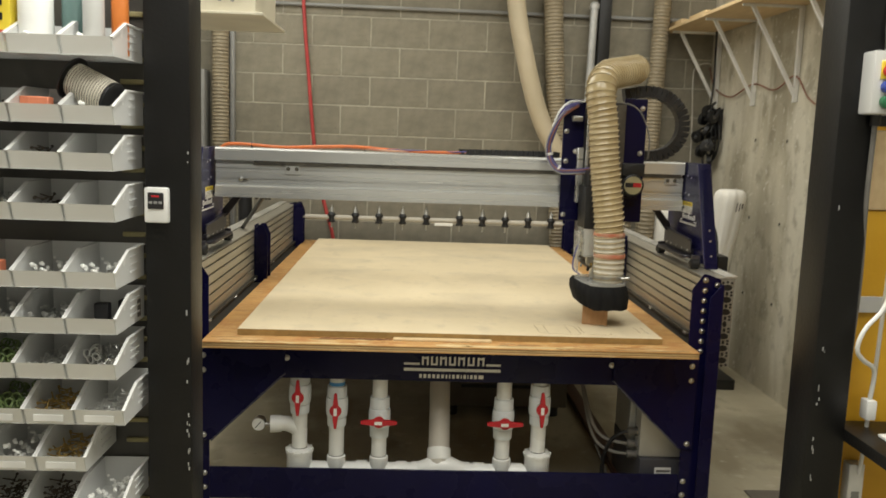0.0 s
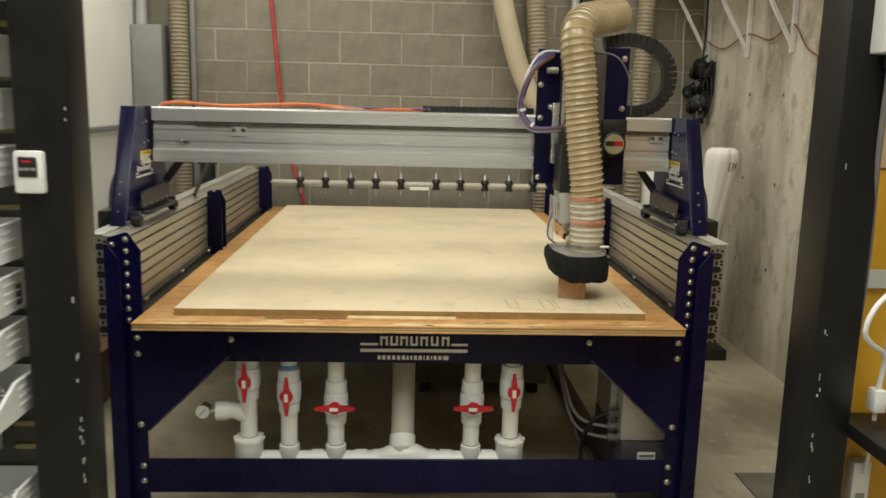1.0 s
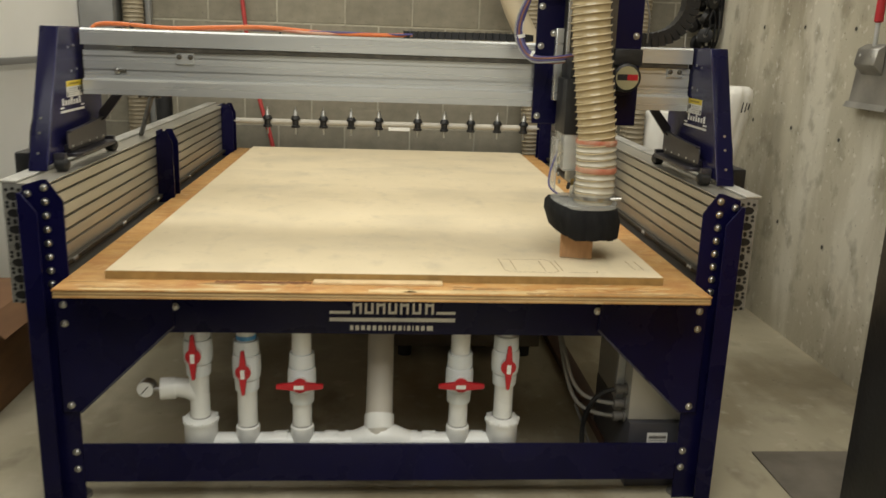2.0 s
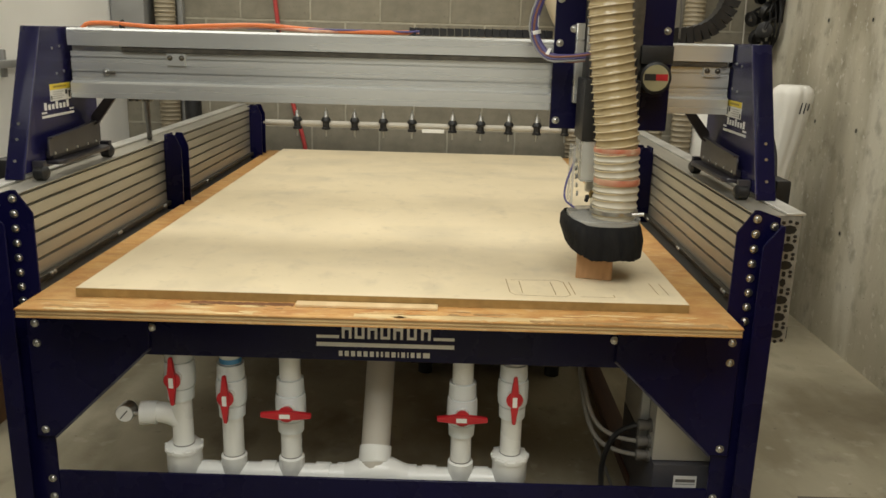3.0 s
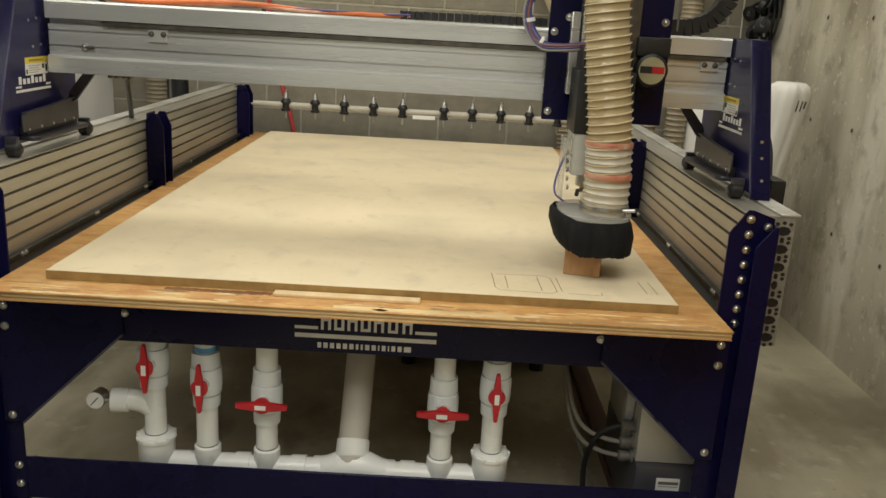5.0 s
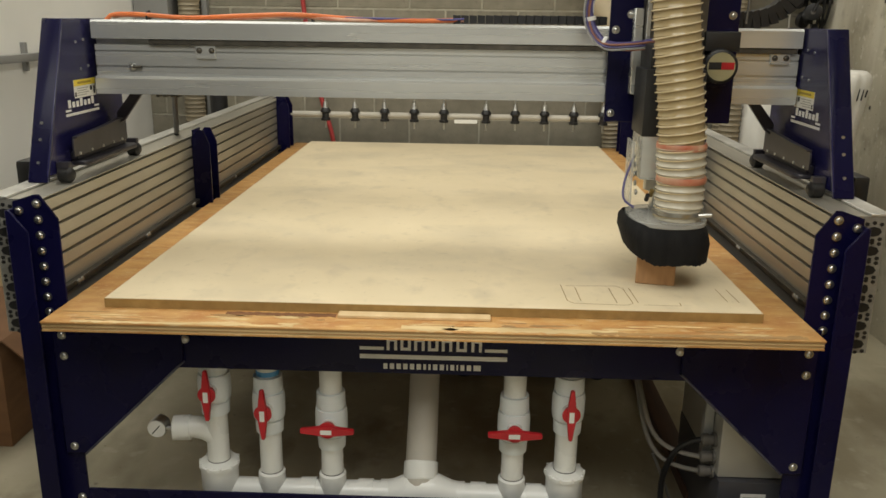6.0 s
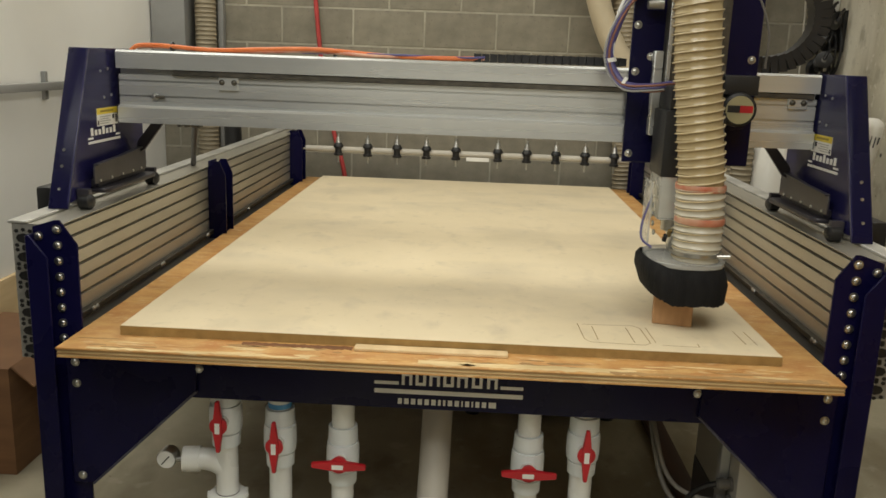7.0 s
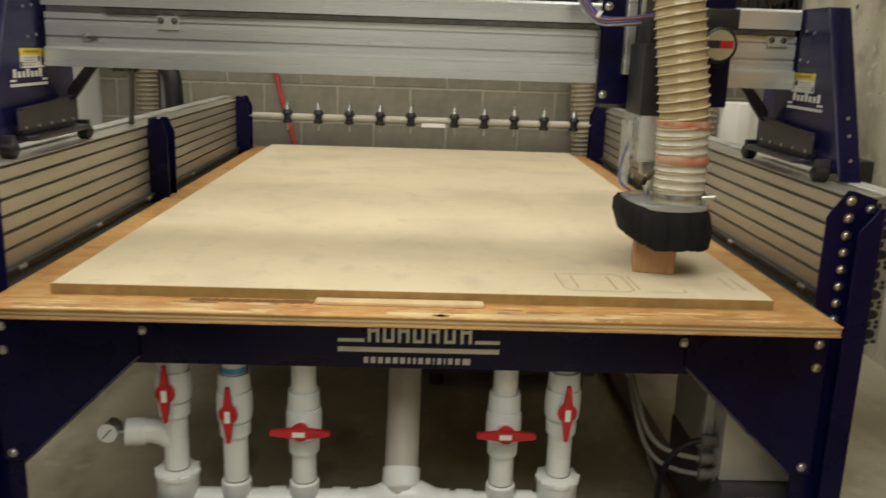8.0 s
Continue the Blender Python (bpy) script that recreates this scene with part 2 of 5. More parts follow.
def solo(name, bm, mat, label, category, kind="", group=""):
    ob = new(name, finish(name, bm, mat))
    ORG[ob.name] = Vector((0, 0, 0))
    return tagged(ob, label, category, group, kind)


def box(x0, x1, y0, y1, z0, z1, bev=0.002, bm=None):
    bm = bm or bmesh.new()
    vs = [bm.verts.new((x, y, z)) for x in (x0, x1) for y in (y0, y1) for z in (z0, z1)]
    fs = [bm.faces.new([vs[i] for i in f]) for f in ((0, 1, 3, 2), (4, 6, 7, 5), (0, 4, 5, 1), (2, 3, 7, 6), (0, 2, 6, 4), (1, 5, 7, 3))]
    if bev:
        es = {e for f in fs for e in f.edges}
        bmesh.ops.bevel(bm, geom=list(es), offset=bev, segments=1 if bev < 0.003 else 2, affect="EDGES", profile=0.6)
    return bm


def prism(poly, axis, a, b, bm=None, bev=0.0):
    """A polygon pushed along an axis from a to b. The polygon's pairs are the other two coordinates in order."""
    bm = bm or bmesh.new()

    def at(p, w):
        return {"x": (w, p[0], p[1]), "y": (p[0], w, p[1]), "z": (p[0], p[1], w)}[axis]
    lo = [bm.verts.new(at(p, a)) for p in poly]
    hi = [bm.verts.new(at(p, b)) for p in poly]
    fs = [bm.faces.new(lo[::-1]), bm.faces.new(hi)]
    for i in range(len(poly)):
        j = (i + 1) % len(poly)
        fs.append(bm.faces.new((lo[i], lo[j], hi[j], hi[i])))
    if bev:
        es = {e for f in fs for e in f.edges}
        bmesh.ops.bevel(bm, geom=list(es), offset=bev, segments=1, affect="EDGES")
    return bm


def sweep(pts, radii, seg=16, bm=None, caps=True):
    """A round tube along points, with a radius for each."""
    bm = bm or bmesh.new()
    pts = [Vector(p) for p in pts]
    if not isinstance(radii, (list, tuple)):
        radii = [radii] * len(pts)
    side = None
    rings = []
    for i, p in enumerate(pts):
        d = (pts[min(i + 1, len(pts) - 1)] - pts[max(i - 1, 0)])
        if d.length < 1e-9:
            d = pts[min(i + 2, len(pts) - 1)] - pts[max(i - 2, 0)]
        d.normalize()
        if side is None:
            side = d.orthogonal().normalized()
        side = (side - d * side.dot(d)).normalized()
        up = d.cross(side)
        rings.append([bm.verts.new(p + (side * math.cos(k) + up * math.sin(k)) * radii[i]) for k in (2 * math.pi * s / seg for s in range(seg))])
    for a, b in zip(rings, rings[1:]):
        for s in range(seg):
            bm.faces.new((a[s], a[(s + 1) % seg], b[(s + 1) % seg], b[s]))
    if caps:
        bm.faces.new(rings[0][::-1])
        bm.faces.new(rings[-1])
    return bm


def rod(p, q, r, seg=16, bm=None, r2=None):
    return sweep([p, q], [r, r if r2 is None else r2], seg, bm)


def smooth_path(pts, step=0.02):
    """Points at even steps on a smooth curve through pts."""
    pts = [Vector(p) for p in pts]
    ext = [pts[0] * 2 - pts[1], *pts, pts[-1] * 2 - pts[-2]]
    dense = []
    for i in range(1, len(ext) - 2):
        a, b, c, d = ext[i - 1:i + 3]
        for k in range(24):
            t = k / 24
            dense.append(0.5 * (2 * b + (c - a) * t + (2 * a - 5 * b + 4 * c - d) * t * t + (3 * b - a - 3 * c + d) * t ** 3))
    dense.append(pts[-1])
    out, left = [dense[0]], step
    for a, b in zip(dense, dense[1:]):
        d = (b - a).length
        while d >= left and d > 0:
            a = a + (b - a) * (left / d)
            d = (b - a).length
            out.append(a)
            left = step
        left -= d
    out.append(dense[-1])
    return out


def ribbed(pts, r, pitch=0.02, deep=0.004, seg=28, bm=None):
    """A corrugated hose: the radius rises to a rounded rib once every pitch."""
    path = smooth_path(pts, pitch / 6)
    wave = (0.0, 0.0, 0.05, 0.35, 1.0, 0.35)
    return sweep(path, [r + deep * wave[i % 6] for i in range(len(path))], seg, bm)


def spiral(pts, r, pitch, wire, seg=6):
    """A wire wound round a smooth path at radius r."""
    path = smooth_path(pts, pitch / 14)
    side = None
    out = []
    for i, p in enumerate(path):
        d = (path[min(i + 1, len(path) - 1)] - path[max(i - 1, 0)]).normalized()
        if side is None:
            side = d.orthogonal().normalized()
        side = (side - d * side.dot(d)).normalized()
        a = 2 * math.pi * i / 14
        out.append(p + (side * math.cos(a) + d.cross(side) * math.sin(a)) * r)
    return sweep(out, wire, seg)


def bolt_mesh(name, r, mat):
    bm = sweep([(0, 0.002, 0), (0, 0, 0), (0, -0.002, 0), (0, -0.0021, 0), (0, -r * 0.45, 0), (0, -r * 0.7, 0), (0, -r * 0.8, 0)],
               [r * 1.35, r * 1.35, r * 1.3, r, r * 0.92, r * 0.62, r * 0.2], 14)
    return finish(name, bm, mat)


BOLT = bolt_mesh("bolt", 0.0080, STEEL)
SMALL_BOLT = bolt_mesh("small_bolt", 0.0055, STEEL)
TINY_BOLT = bolt_mesh("tiny_bolt", 0.0030, STEEL)
DARK_BOLT = bolt_mesh("dark_bolt", 0.006, RACK)
TO_RIGHT = Matrix.Rotation(radians(90), 4, "Z")
TO_LEFT = Matrix.Rotation(radians(-90), 4, "Z")


# ---------- structure ----------
WALL_Y, RIGHT_X, LEFT_X, CEIL = 2.95, 1.92, -1.755, 3.0
solo("floor", box(-4.2, 4.2, -5.2, WALL_Y + 0.2, -0.2, 0.0, 0), FLOORC, "stained smooth concrete workshop floor", "floor", "structure")
# ceiling is never in view, added to close the room
solo("ceiling", box(-4.2, 4.2, -5.2, WALL_Y + 0.2, CEIL, CEIL + 0.15, 0), DRYWALL, "unseen pale ceiling added to close the room", "ceiling", "structure")
wall_north = solo("wall_north", box(-4.2, RIGHT_X, WALL_Y + 0.003, WALL_Y + 0.2, 0.0, CEIL, 0), MORTAR, "grey concrete block wall with mortar joints", "wall", "structure")
wall_east = solo("wall_east", box(RIGHT_X, RIGHT_X + 0.2, -0.6, WALL_Y + 0.2, 0.0, CEIL, 0), CONCRETE, "bare cast concrete wall with tie holes", "wall", "structure")
solo("wall_west", box(LEFT_X - 0.15, LEFT_X, -0.75, WALL_Y, 0.0, CEIL, 0), DRYWALL, "smooth white painted wall", "wall", "structure")
# outer walls out of view, added to enclose the room
solo("wall_south", box(-4.2, 4.2, -5.2, -5.05, 0, CEIL, 0), DRYWALL, "unseen plain white wall added to close the room", "wall", "structure")
solo("wall_far_west", box(-4.2, -4.05, -5.05, WALL_Y, 0, CEIL, 0), DRYWALL, "unseen plain white wall added to close the room", "wall", "structure")
solo("wall_far_east", box(4.05, 4.2, -5.05, WALL_Y, 0, CEIL, 0), DRYWALL, "unseen plain white wall added to close the room", "wall", "structure")

# tie holes and patches of the cast wall; dark discs paint the shade inside
hole = sweep([(0.004, 0, 0), (-0.0015, 0, 0), (-0.001, 0, 0), (0.003, 0, 0)], [0.018, 0.0145, 0.010, 0.0085], 14)
HOLE = finish("tie_hole", hole, MORTAR)
PIT = finish("tie_hole_shade", sweep([(-0.0018, 0, 0), (0.001, 0, 0)], [0.0088, 0.0088], 14), HOLE_SHADE)
for hy, hz in ((2.10, 1.451), (1.673, 1.447), (1.24, 1.436), (0.81, 1.43), (2.10, 0.98), (1.677, 0.981), (1.246, 0.975), (0.81, 0.97), (2.10, 0.51), (1.686, 0.52), (1.25, 0.50), (0.81, 0.49)):
    shared("tie_hole", HOLE, wall_east, (RIGHT_X, hy, hz))
    shared("tie_hole_shade", PIT, wall_east, (RIGHT_X, hy, hz + 0.002))

# floor plate by the gangway
solo("floor_plate", box(1.25, 1.9, -0.62, 0.32, 0.0, 0.006, 0.002), PLATE, "worn dark steel plate lying on the concrete floor", "floor plate", "structure")


# ---------- posts by the passage ----------
def passage_post(x0, x1, y0, y1, label, seed, edge, spots):
    """A square steel post whose paint is chipped along one front edge."""
    t = thing("steel_post", ((x0 + x1) / 2, (y0 + y1) / 2, 0), label, "post", "passage posts")
    part("column", box(x0, x1, y0, y1, 0.0, 2.9, 0.008), POST, t)
    part("base_plate", box(x0 - 0.03, x1 + 0.03, y0 - 0.03, y1 + 0.03, 0.0, 0.012, 0.002), POST, t)
    rng = random.Random(seed)
    for z, n in spots:
        for _ in range(n):
            cx, cz = edge + rng.uniform(-0.004, 0.004), z + rng.uniform(-0.03, 0.03)
            w, h = rng.uniform(0.0006, 0.0016), rng.uniform(0.0015, 0.006)
            part("paint_chip", box(cx - w, cx + w, y0 - 0.002, y0 + 0.001, cz - h, cz + h, 0), CHIP, t)


passage_post(-0.757, -0.655, -1.020, -0.915, "black painted square steel post with chipped edges", 3, -0.664, ((0.73, 6), (0.86, 3), (1.36, 2), (0.64, 5), (1.02, 1)))
passage_post(0.812, 0.905, -1.0, -0.88, "black painted square steel post with bare nicks", 8, 0.830, ((0.82, 4), (0.71, 3), (0.93, 2), (1.28, 1), (0.6, 2)))

# remote control on the post
remote = thing("remote_control", (-0.739, -0.972, 1.235), "small white wall remote with a black display", "remote")
part("housing", box(-0.7665, -0.7115, -0.991, -0.9705, 1.194, 1.275, 0.007), WHITE, remote)
d = part("display", box(-0.757, -0.721, -0.9945, -0.9905, 1.226, 1.264, 0.002), BLACK, remote, "glossy black display")
part("red_mark", box(-0.748, -0.731, -0.9952, -0.9944, 1.2535, 1.2575, 0), RED, d)
for bx in (-0.75, -0.739, -0.728):
    part("button", box(bx - 0.004, bx + 0.004, -0.9956, -0.9944, 1.238, 1.244, 0.0008), GREY, d)
remote.matrix_basis = Matrix.Translation((-0.726, -1.0215, 1.2395)) @ Matrix.Scale(0.975, 4)


# ---------- the router table ----------
router = thing("cnc_router_table", (0, 1.2, 0), "navy blue CNC router table with aluminium rails and gantry", "CNC router")
FRONT, BACK = 0.04, 2.58


def leg(s, y, front, top):
    """A leg of two parallel plates with cut corners, the outer one set forward and folded back at its outer edge."""
    f = -1 if front else 1
    bm = prism([(s * 0.873, 0.0), (s * 0.976, 0.0), (s * 0.976, top - 0.005), (s * 0.925, top + 0.012), (s * 0.912, top + 0.012), (s * 0.873, top - 0.045)], "y", y, y + 0.006)
    y2 = y + f * 0.036
    prism([(s * 0.927, 0.0), (s * 0.977, 0.0), (s * 0.977, top - 0.018), (s * 0.966, top - 0.018), (s * 0.927, top - 0.07)], "y", min(y2, y2 + 0.006), max(y2, y2 + 0.006), bm, bev=0.0018)
    lo, hi = sorted((y2 + (0.006 if front else 0), y + (0 if front else 0.006)))
    x0, x1 = sorted((s * 0.971, s * 0.977))
    box(x0, x1, lo, hi, 0, top - 0.02, 0, bm)
    lg = part("leg", bm, BLUE, router)
    part("levelling_foot", sweep([(s * 0.895, y - f * 0.03, 0), (s * 0.895, y - f * 0.03, 0.012), (s * 0.895, y - f * 0.03, 0.013), (s * 0.895, y - f * 0.03, 0.07)], [0.028, 0.026, 0.012, 0.012], 14), GREYC, lg)
    return lg


for s in (-1, 1):
    lg = leg(s, FRONT, True, 0.935)
    for bz in (0.104, 0.158, 0.308, 0.551, 0.605):
        shared("bolt", BOLT, lg, (s * 0.890, FRONT - (0.010 if bz > 0.29 else 0.001), bz))
    for k in range(8):
        shared("bolt", BOLT, lg, (s * 0.918, FRONT - 0.001, 0.661 + k * 0.0379))
    shared("bolt", BOLT, lg, (s * 0.962, FRONT - 0.001, 0.909))
    leg(s, BACK, False, 0.935)
    x0, x1 = sorted((s * 0.885, s * 0.90))
    part("side_apron", box(x0, x1, FRONT + 0.02, BACK - 0.02, 0.53, 0.655, 0.002), BLUE, router)

# front and back beams with gussets
for y in (FRONT, BACK):
    part("upper_beam", box(-0.872, 0.872, y - 0.002, y + 0.04, 0.524, 0.667, 0.003), BLUE, router)
    bm = box(-0.872, 0.872, y - 0.002, y + 0.006, 0.062, 0.183, 0.002)
    box(-0.872, 0.872, y + 0.0061, y + 0.045, 0.062, 0.068, 0.001, bm)
    part("lower_beam", bm, BLUE, router)
for s in (-1, 1):
    gs = part("gusset", prism([(s * 0.598, 0.664), (s * 0.598, 0.545), (s * 0.864, 0.287), (s * 0.914, 0.287), (s * 0.914, 0.664)], "y", FRONT - 0.010, FRONT - 0.0025, bev=0.0022), BLUE, router)
    part("folded_lip", prism([(s * 0.600, 0.546), (s * 0.596, 0.542), (s * 0.862, 0.284), (s * 0.866, 0.288)], "y", FRONT - 0.014, FRONT + 0.03, bev=0.0012), BLUE_EDGE, gs)
    shared("bolt", BOLT, router, (s * 0.592, FRONT - 0.006, 0.601))
# cross members under the bed
for y in (0.75, 1.35, 1.95):
    part("cross_member", box(-0.88, 0.88, y, y + 0.05, 0.56, 0.667, 0.002), BLUE, router)

# white lettering drawn as plain shapes
mark = part("marking", box(-0.17, 0.184, FRONT - 0.0036, FRONT - 0.002, 0.5625, 0.5735, 0), WHITE, router, "plain white painted marks")
for k, x in enumerate((-0.105, -0.072, -0.039, -0.006, 0.027, 0.062, 0.098)):
    bm = box(x, x + 0.007, FRONT - 0.0036, FRONT - 0.002, 0.585, 0.617, 0)
    box(x + 0.018, x + 0.025, FRONT - 0.0036, FRONT - 0.002, 0.585, 0.617, 0, bm)
    z = 0.585 if k % 2 else 0.608
    box(x + 0.007, x + 0.018, FRONT - 0.0036, FRONT - 0.002, z, z + 0.007, 0, bm)
    part("white_bar", bm, WHITE, mark)
for x0, x1 in ((-0.17, -0.112), (0.13, 0.184)):
    part("white_bar", box(x0, x1, FRONT - 0.0036, FRONT - 0.002, 0.585, 0.593, 0), WHITE, mark)
x = -0.113
for w in (0.012, 0.013, 0.013, 0.013, 0.013, 0.013, 0.009, 0.008, 0.013, 0.013, 0.006, 0.012, 0.006, 0.012, 0.013, 0.02):
    part("white_bar", box(x, x + w - 0.0025, FRONT - 0.0036, FRONT - 0.002, 0.5365, 0.5505, 0), WHITE, mark)
    x += w + 0.0032

# plywood bed in layers
bed = part("plywood_bed", box(-0.866, 0.866, -0.104, 2.66, 0.6862, 0.6905, 0.0012), PLY, router, "orange plywood face")
zl = 0.667
for k, (h, mt) in enumerate(((0.004, PLY), (0.0038, PLY_PALE), (0.0036, PLY_DARK), (0.004, PLY_PALE), (0.0038, PLY_DARK))):
    e = 0.0012 * (k % 2)
    part("ply_layer", box(-0.864 + e, 0.864 - e, -0.1025 + e, 2.658 - e, zl, zl + h, 0.0005), mt, bed)
    zl += h

STEEL_CUT = surface("cut_aluminium_end", (0.24, 0.235, 0.215), (0.36, 0.355, 0.33), 40, 0.45, 0.4, 0.1)


# Thin black disc that paints the dark inside of a rail cell
def cavity(a, b, sides=14):
    bm = sweep([(0, -0.001, 0), (0, 0.001, 0)], 1.0, sides)
    bmesh.ops.scale(bm, verts=bm.verts, vec=(a, 1, b))
    return finish("cavity_shade", bm, BLACK)


CAVITY, CAVITY_SMALL, CAVITY_SLOT = cavity(0.0185, 0.0118, 8), cavity(0.008, 0.012, 6), cavity(0.0056, 0.0052, 5)

def torn_patches(seed, count):
    """Thin torn flakes of veneer along the front strip of the bed."""
    rng = random.Random(seed)
    for k in range(count):
        cx, cy = rng.uniform(-0.82, 0.82), rng.uniform(-0.096, -0.03)
        if -0.25 < cx < 0.18 and cy > -0.05:
            continue
        w, h = rng.uniform(0.012, 0.07), rng.uniform(0.003, 0.009)
        n = 12
        poly = [(cx + w * math.cos(2 * math.pi * i / n) * rng.uniform(0.6, 1.1), cy + h * math.sin(2 * math.pi * i / n) * rng.uniform(0.4, 1.2)) for i in range(n)]
        part("torn_veneer", prism(poly, "z", 0.6903, 0.6909 + 0.0001 * (k % 5)), (PLY_PALE, PLY_DARK, PLY)[k % 3 if cx > -0.5 or k % 2 else 1], bed)


torn_patches(4, 60)
TORN = surface("torn_dark_veneer", (0.15, 0.062, 0.022), (0.24, 0.105, 0.04), 40, 0.8, 0, 0.5, 120, stretch=(0.6, 2, 2))


def ragged_strip(x0, x1, y0, y1, seed, mat, top):
    """A long torn strip with ragged edges."""
    rng = random.Random(seed)
    n = 34
    low = [(x0 + (x1 - x0) * i / n, y0 + rng.uniform(-0.004, 0.004)) for i in range(n + 1)]
    high = [(x, y1 + rng.uniform(-0.003, 0.003)) for x, _ in reversed(low)]
    part("torn_veneer", prism(low + high, "z", 0.6903, top), mat, bed)


ragged_strip(-0.47, -0.215, -0.030, -0.012, 6, TORN, 0.6916)
ragged_strip(-0.80, -0.30, -0.100, -0.090, 9, PLY_PALE, 0.6914)
ragged_strip(-0.06, 0.42, -0.098, -0.072, 12, PLY_PALE, 0.6912)
ragged_strip(0.36, 0.83, -0.101, -0.086, 15, PLY_DARK, 0.6913)

# rails: slotted extrusions with a steel strip on top
def extrusion(s):
    z0, z1 = 0.603, 0.934
    x_in, x_out = 0.917, 1.030
    n = 7
    pitch = (z1 - 0.012 - z0) / n
    slots = (0.9285, 0.896, 0.858, 0.820, 0.782, 0.744)
    poly = [(x_out, z0), (x_out, z1), (x_in, z1)]
    for zc in slots:
        e = 0.0042 if zc < 0.92 else 0.0034
        for dx, dz in ((0, 1), (0.004, 1), (0.005, 1), (0.014, 0.9), (0.014, -0.9), (0.005, -1), (0.004, -1), (0, -1)):
            poly.append((x_in + dx, zc + dz * e))
    poly.append((x_in, z0))
    poly = [(s * a, b) for a, b in poly]
    rail = part("slotted_rail", prism(poly, "y", FRONT + 0.012, 2.70), RAIL, router)
    x0, x1 = sorted((s * 0.992, s * 1.040))
    part("top_strip", box(x0, x1, FRONT + 0.0075, 2.71, 0.9345, 0.9415, 0.0015), STRIP, rail)
    # end profile; flat black discs paint the shade in its hollow cells
    x0, x1 = sorted((s * 0.9785, s * 1.0305))
    part("profile_end", box(x0, x1, FRONT + 0.0100, FRONT + 0.0119, z0, z1, 0), STEEL_CUT, rail)
    for k in range(n):
        zc = z1 - 0.012 - pitch * (k + 0.5)
        shared("cavity_shade", CAVITY_SMALL if k == 3 else CAVITY, rail, (s * 1.004, FRONT + 0.0098, zc))
        for dz in (-0.0172, 0.0172):
            for dx in (-0.0125, 0.0, 0.0125):
                shared("slot_shade", CAVITY_SLOT, rail, (s * (1.004 + dx * 1.3), FRONT + 0.0098, zc + dz * (1.0 if dx else 1.18)))
    x0, x1 = sorted((s * 0.899, s * 0.916))
    part("lower_rack", box(x0, x1, FRONT + 0.05, 2.66, 0.690, 0.706, 0.001), RACK, rail)
    for y in (0.16, 0.178, 0.62, 0.635, 1.05, 1.065, 1.6):
        shared("small_bolt", SMALL_BOLT, rail, (s * 0.898, y, 0.699), TO_LEFT if s > 0 else TO_RIGHT)
    # posts that hold the rail
    for py in (1.13, 2.46):
        for q, (ya, yb) in enumerate(((py, py + 0.006), (py + 0.085, py + 0.091))):
            bm2 = prism([(s * 0.916, 0.672), (s * 0.8685, 0.672), (s * 0.8685, 0.691), (s * 0.852, 0.6915), (s * 0.852, 0.905), (s * 0.874, 0.955), (s * 0.895, 0.955), (s * 0.916, 0.925)], "y", ya, yb)
            part("post_flange", bm2, BLUE, router)
        x0, x1 = sorted((s * 0.9095, s * 0.9160))
        pl = part("post_plate", box(x0, x1, py + 0.006, py + 0.085, 0.672, 0.955, 0.001), BLUE, router)
        for k in range(7):
            shared("bolt", BOLT, pl, (s * 0.9085, py + 0.045, slots[0] - 0.038 * k), TO_LEFT if s > 0 else TO_RIGHT)


for s in (-1, 1):
    extrusion(s)

# ---------- gantry ----------
GY = 0.49
profile = [(GY, 1.139), (GY, 1.181), (GY + 0.006, 1.187), (GY + 0.016, 1.187), (GY + 0.016, 1.2105), (GY + 0.022, 1.2105), (GY + 0.022, 1.2155), (GY + 0.016, 1.2155),
           (GY + 0.016, 1.252), (GY + 0.022, 1.252), (GY + 0.022, 1.257), (GY + 0.016, 1.257), (GY + 0.016, 1.272), (GY + 0.03, 1.272), (GY + 0.03, 1.288), (GY, 1.288), (GY, 1.332), (GY + 0.006, 1.338),
           (GY + 0.13, 1.338), (GY + 0.13, 1.139)]
beam = part("gantry_beam", prism(profile, "x", -0.955, 0.962), ALU, router, "brushed aluminium extrusion")
part("gantry_rack", box(-0.80, 0.95, GY + 0.004, GY + 0.018, 1.273, 1.287, 0.001), RACK, beam)
b = part("stop_bracket", box(-0.672, -0.618, GY + 0.008, GY + 0.0155, 1.237, 1.281, 0.001), ALU, beam)
for x in (-0.662, -0.628):
    shared("dark_bolt", DARK_BOLT, b, (x, GY + 0.008, 1.259))
b = part("stop_bracket", box(0.885, 0.935, GY + 0.008, GY + 0.0155, 1.245, 1.285, 0.001), ALU, beam)
for x in (0.895, 0.925):
    shared("dark_bolt", DARK_BOLT, b, (x, GY + 0.008, 1.262))
shared("bolt", BOLT, beam, (-0.853, GY + 0.013, 1.212))
part("stop_pin", rod((-0.85, GY + 0.008, 1.213), (-0.825, GY + 0.008, 1.213), 0.004, 10), RACK, beam)


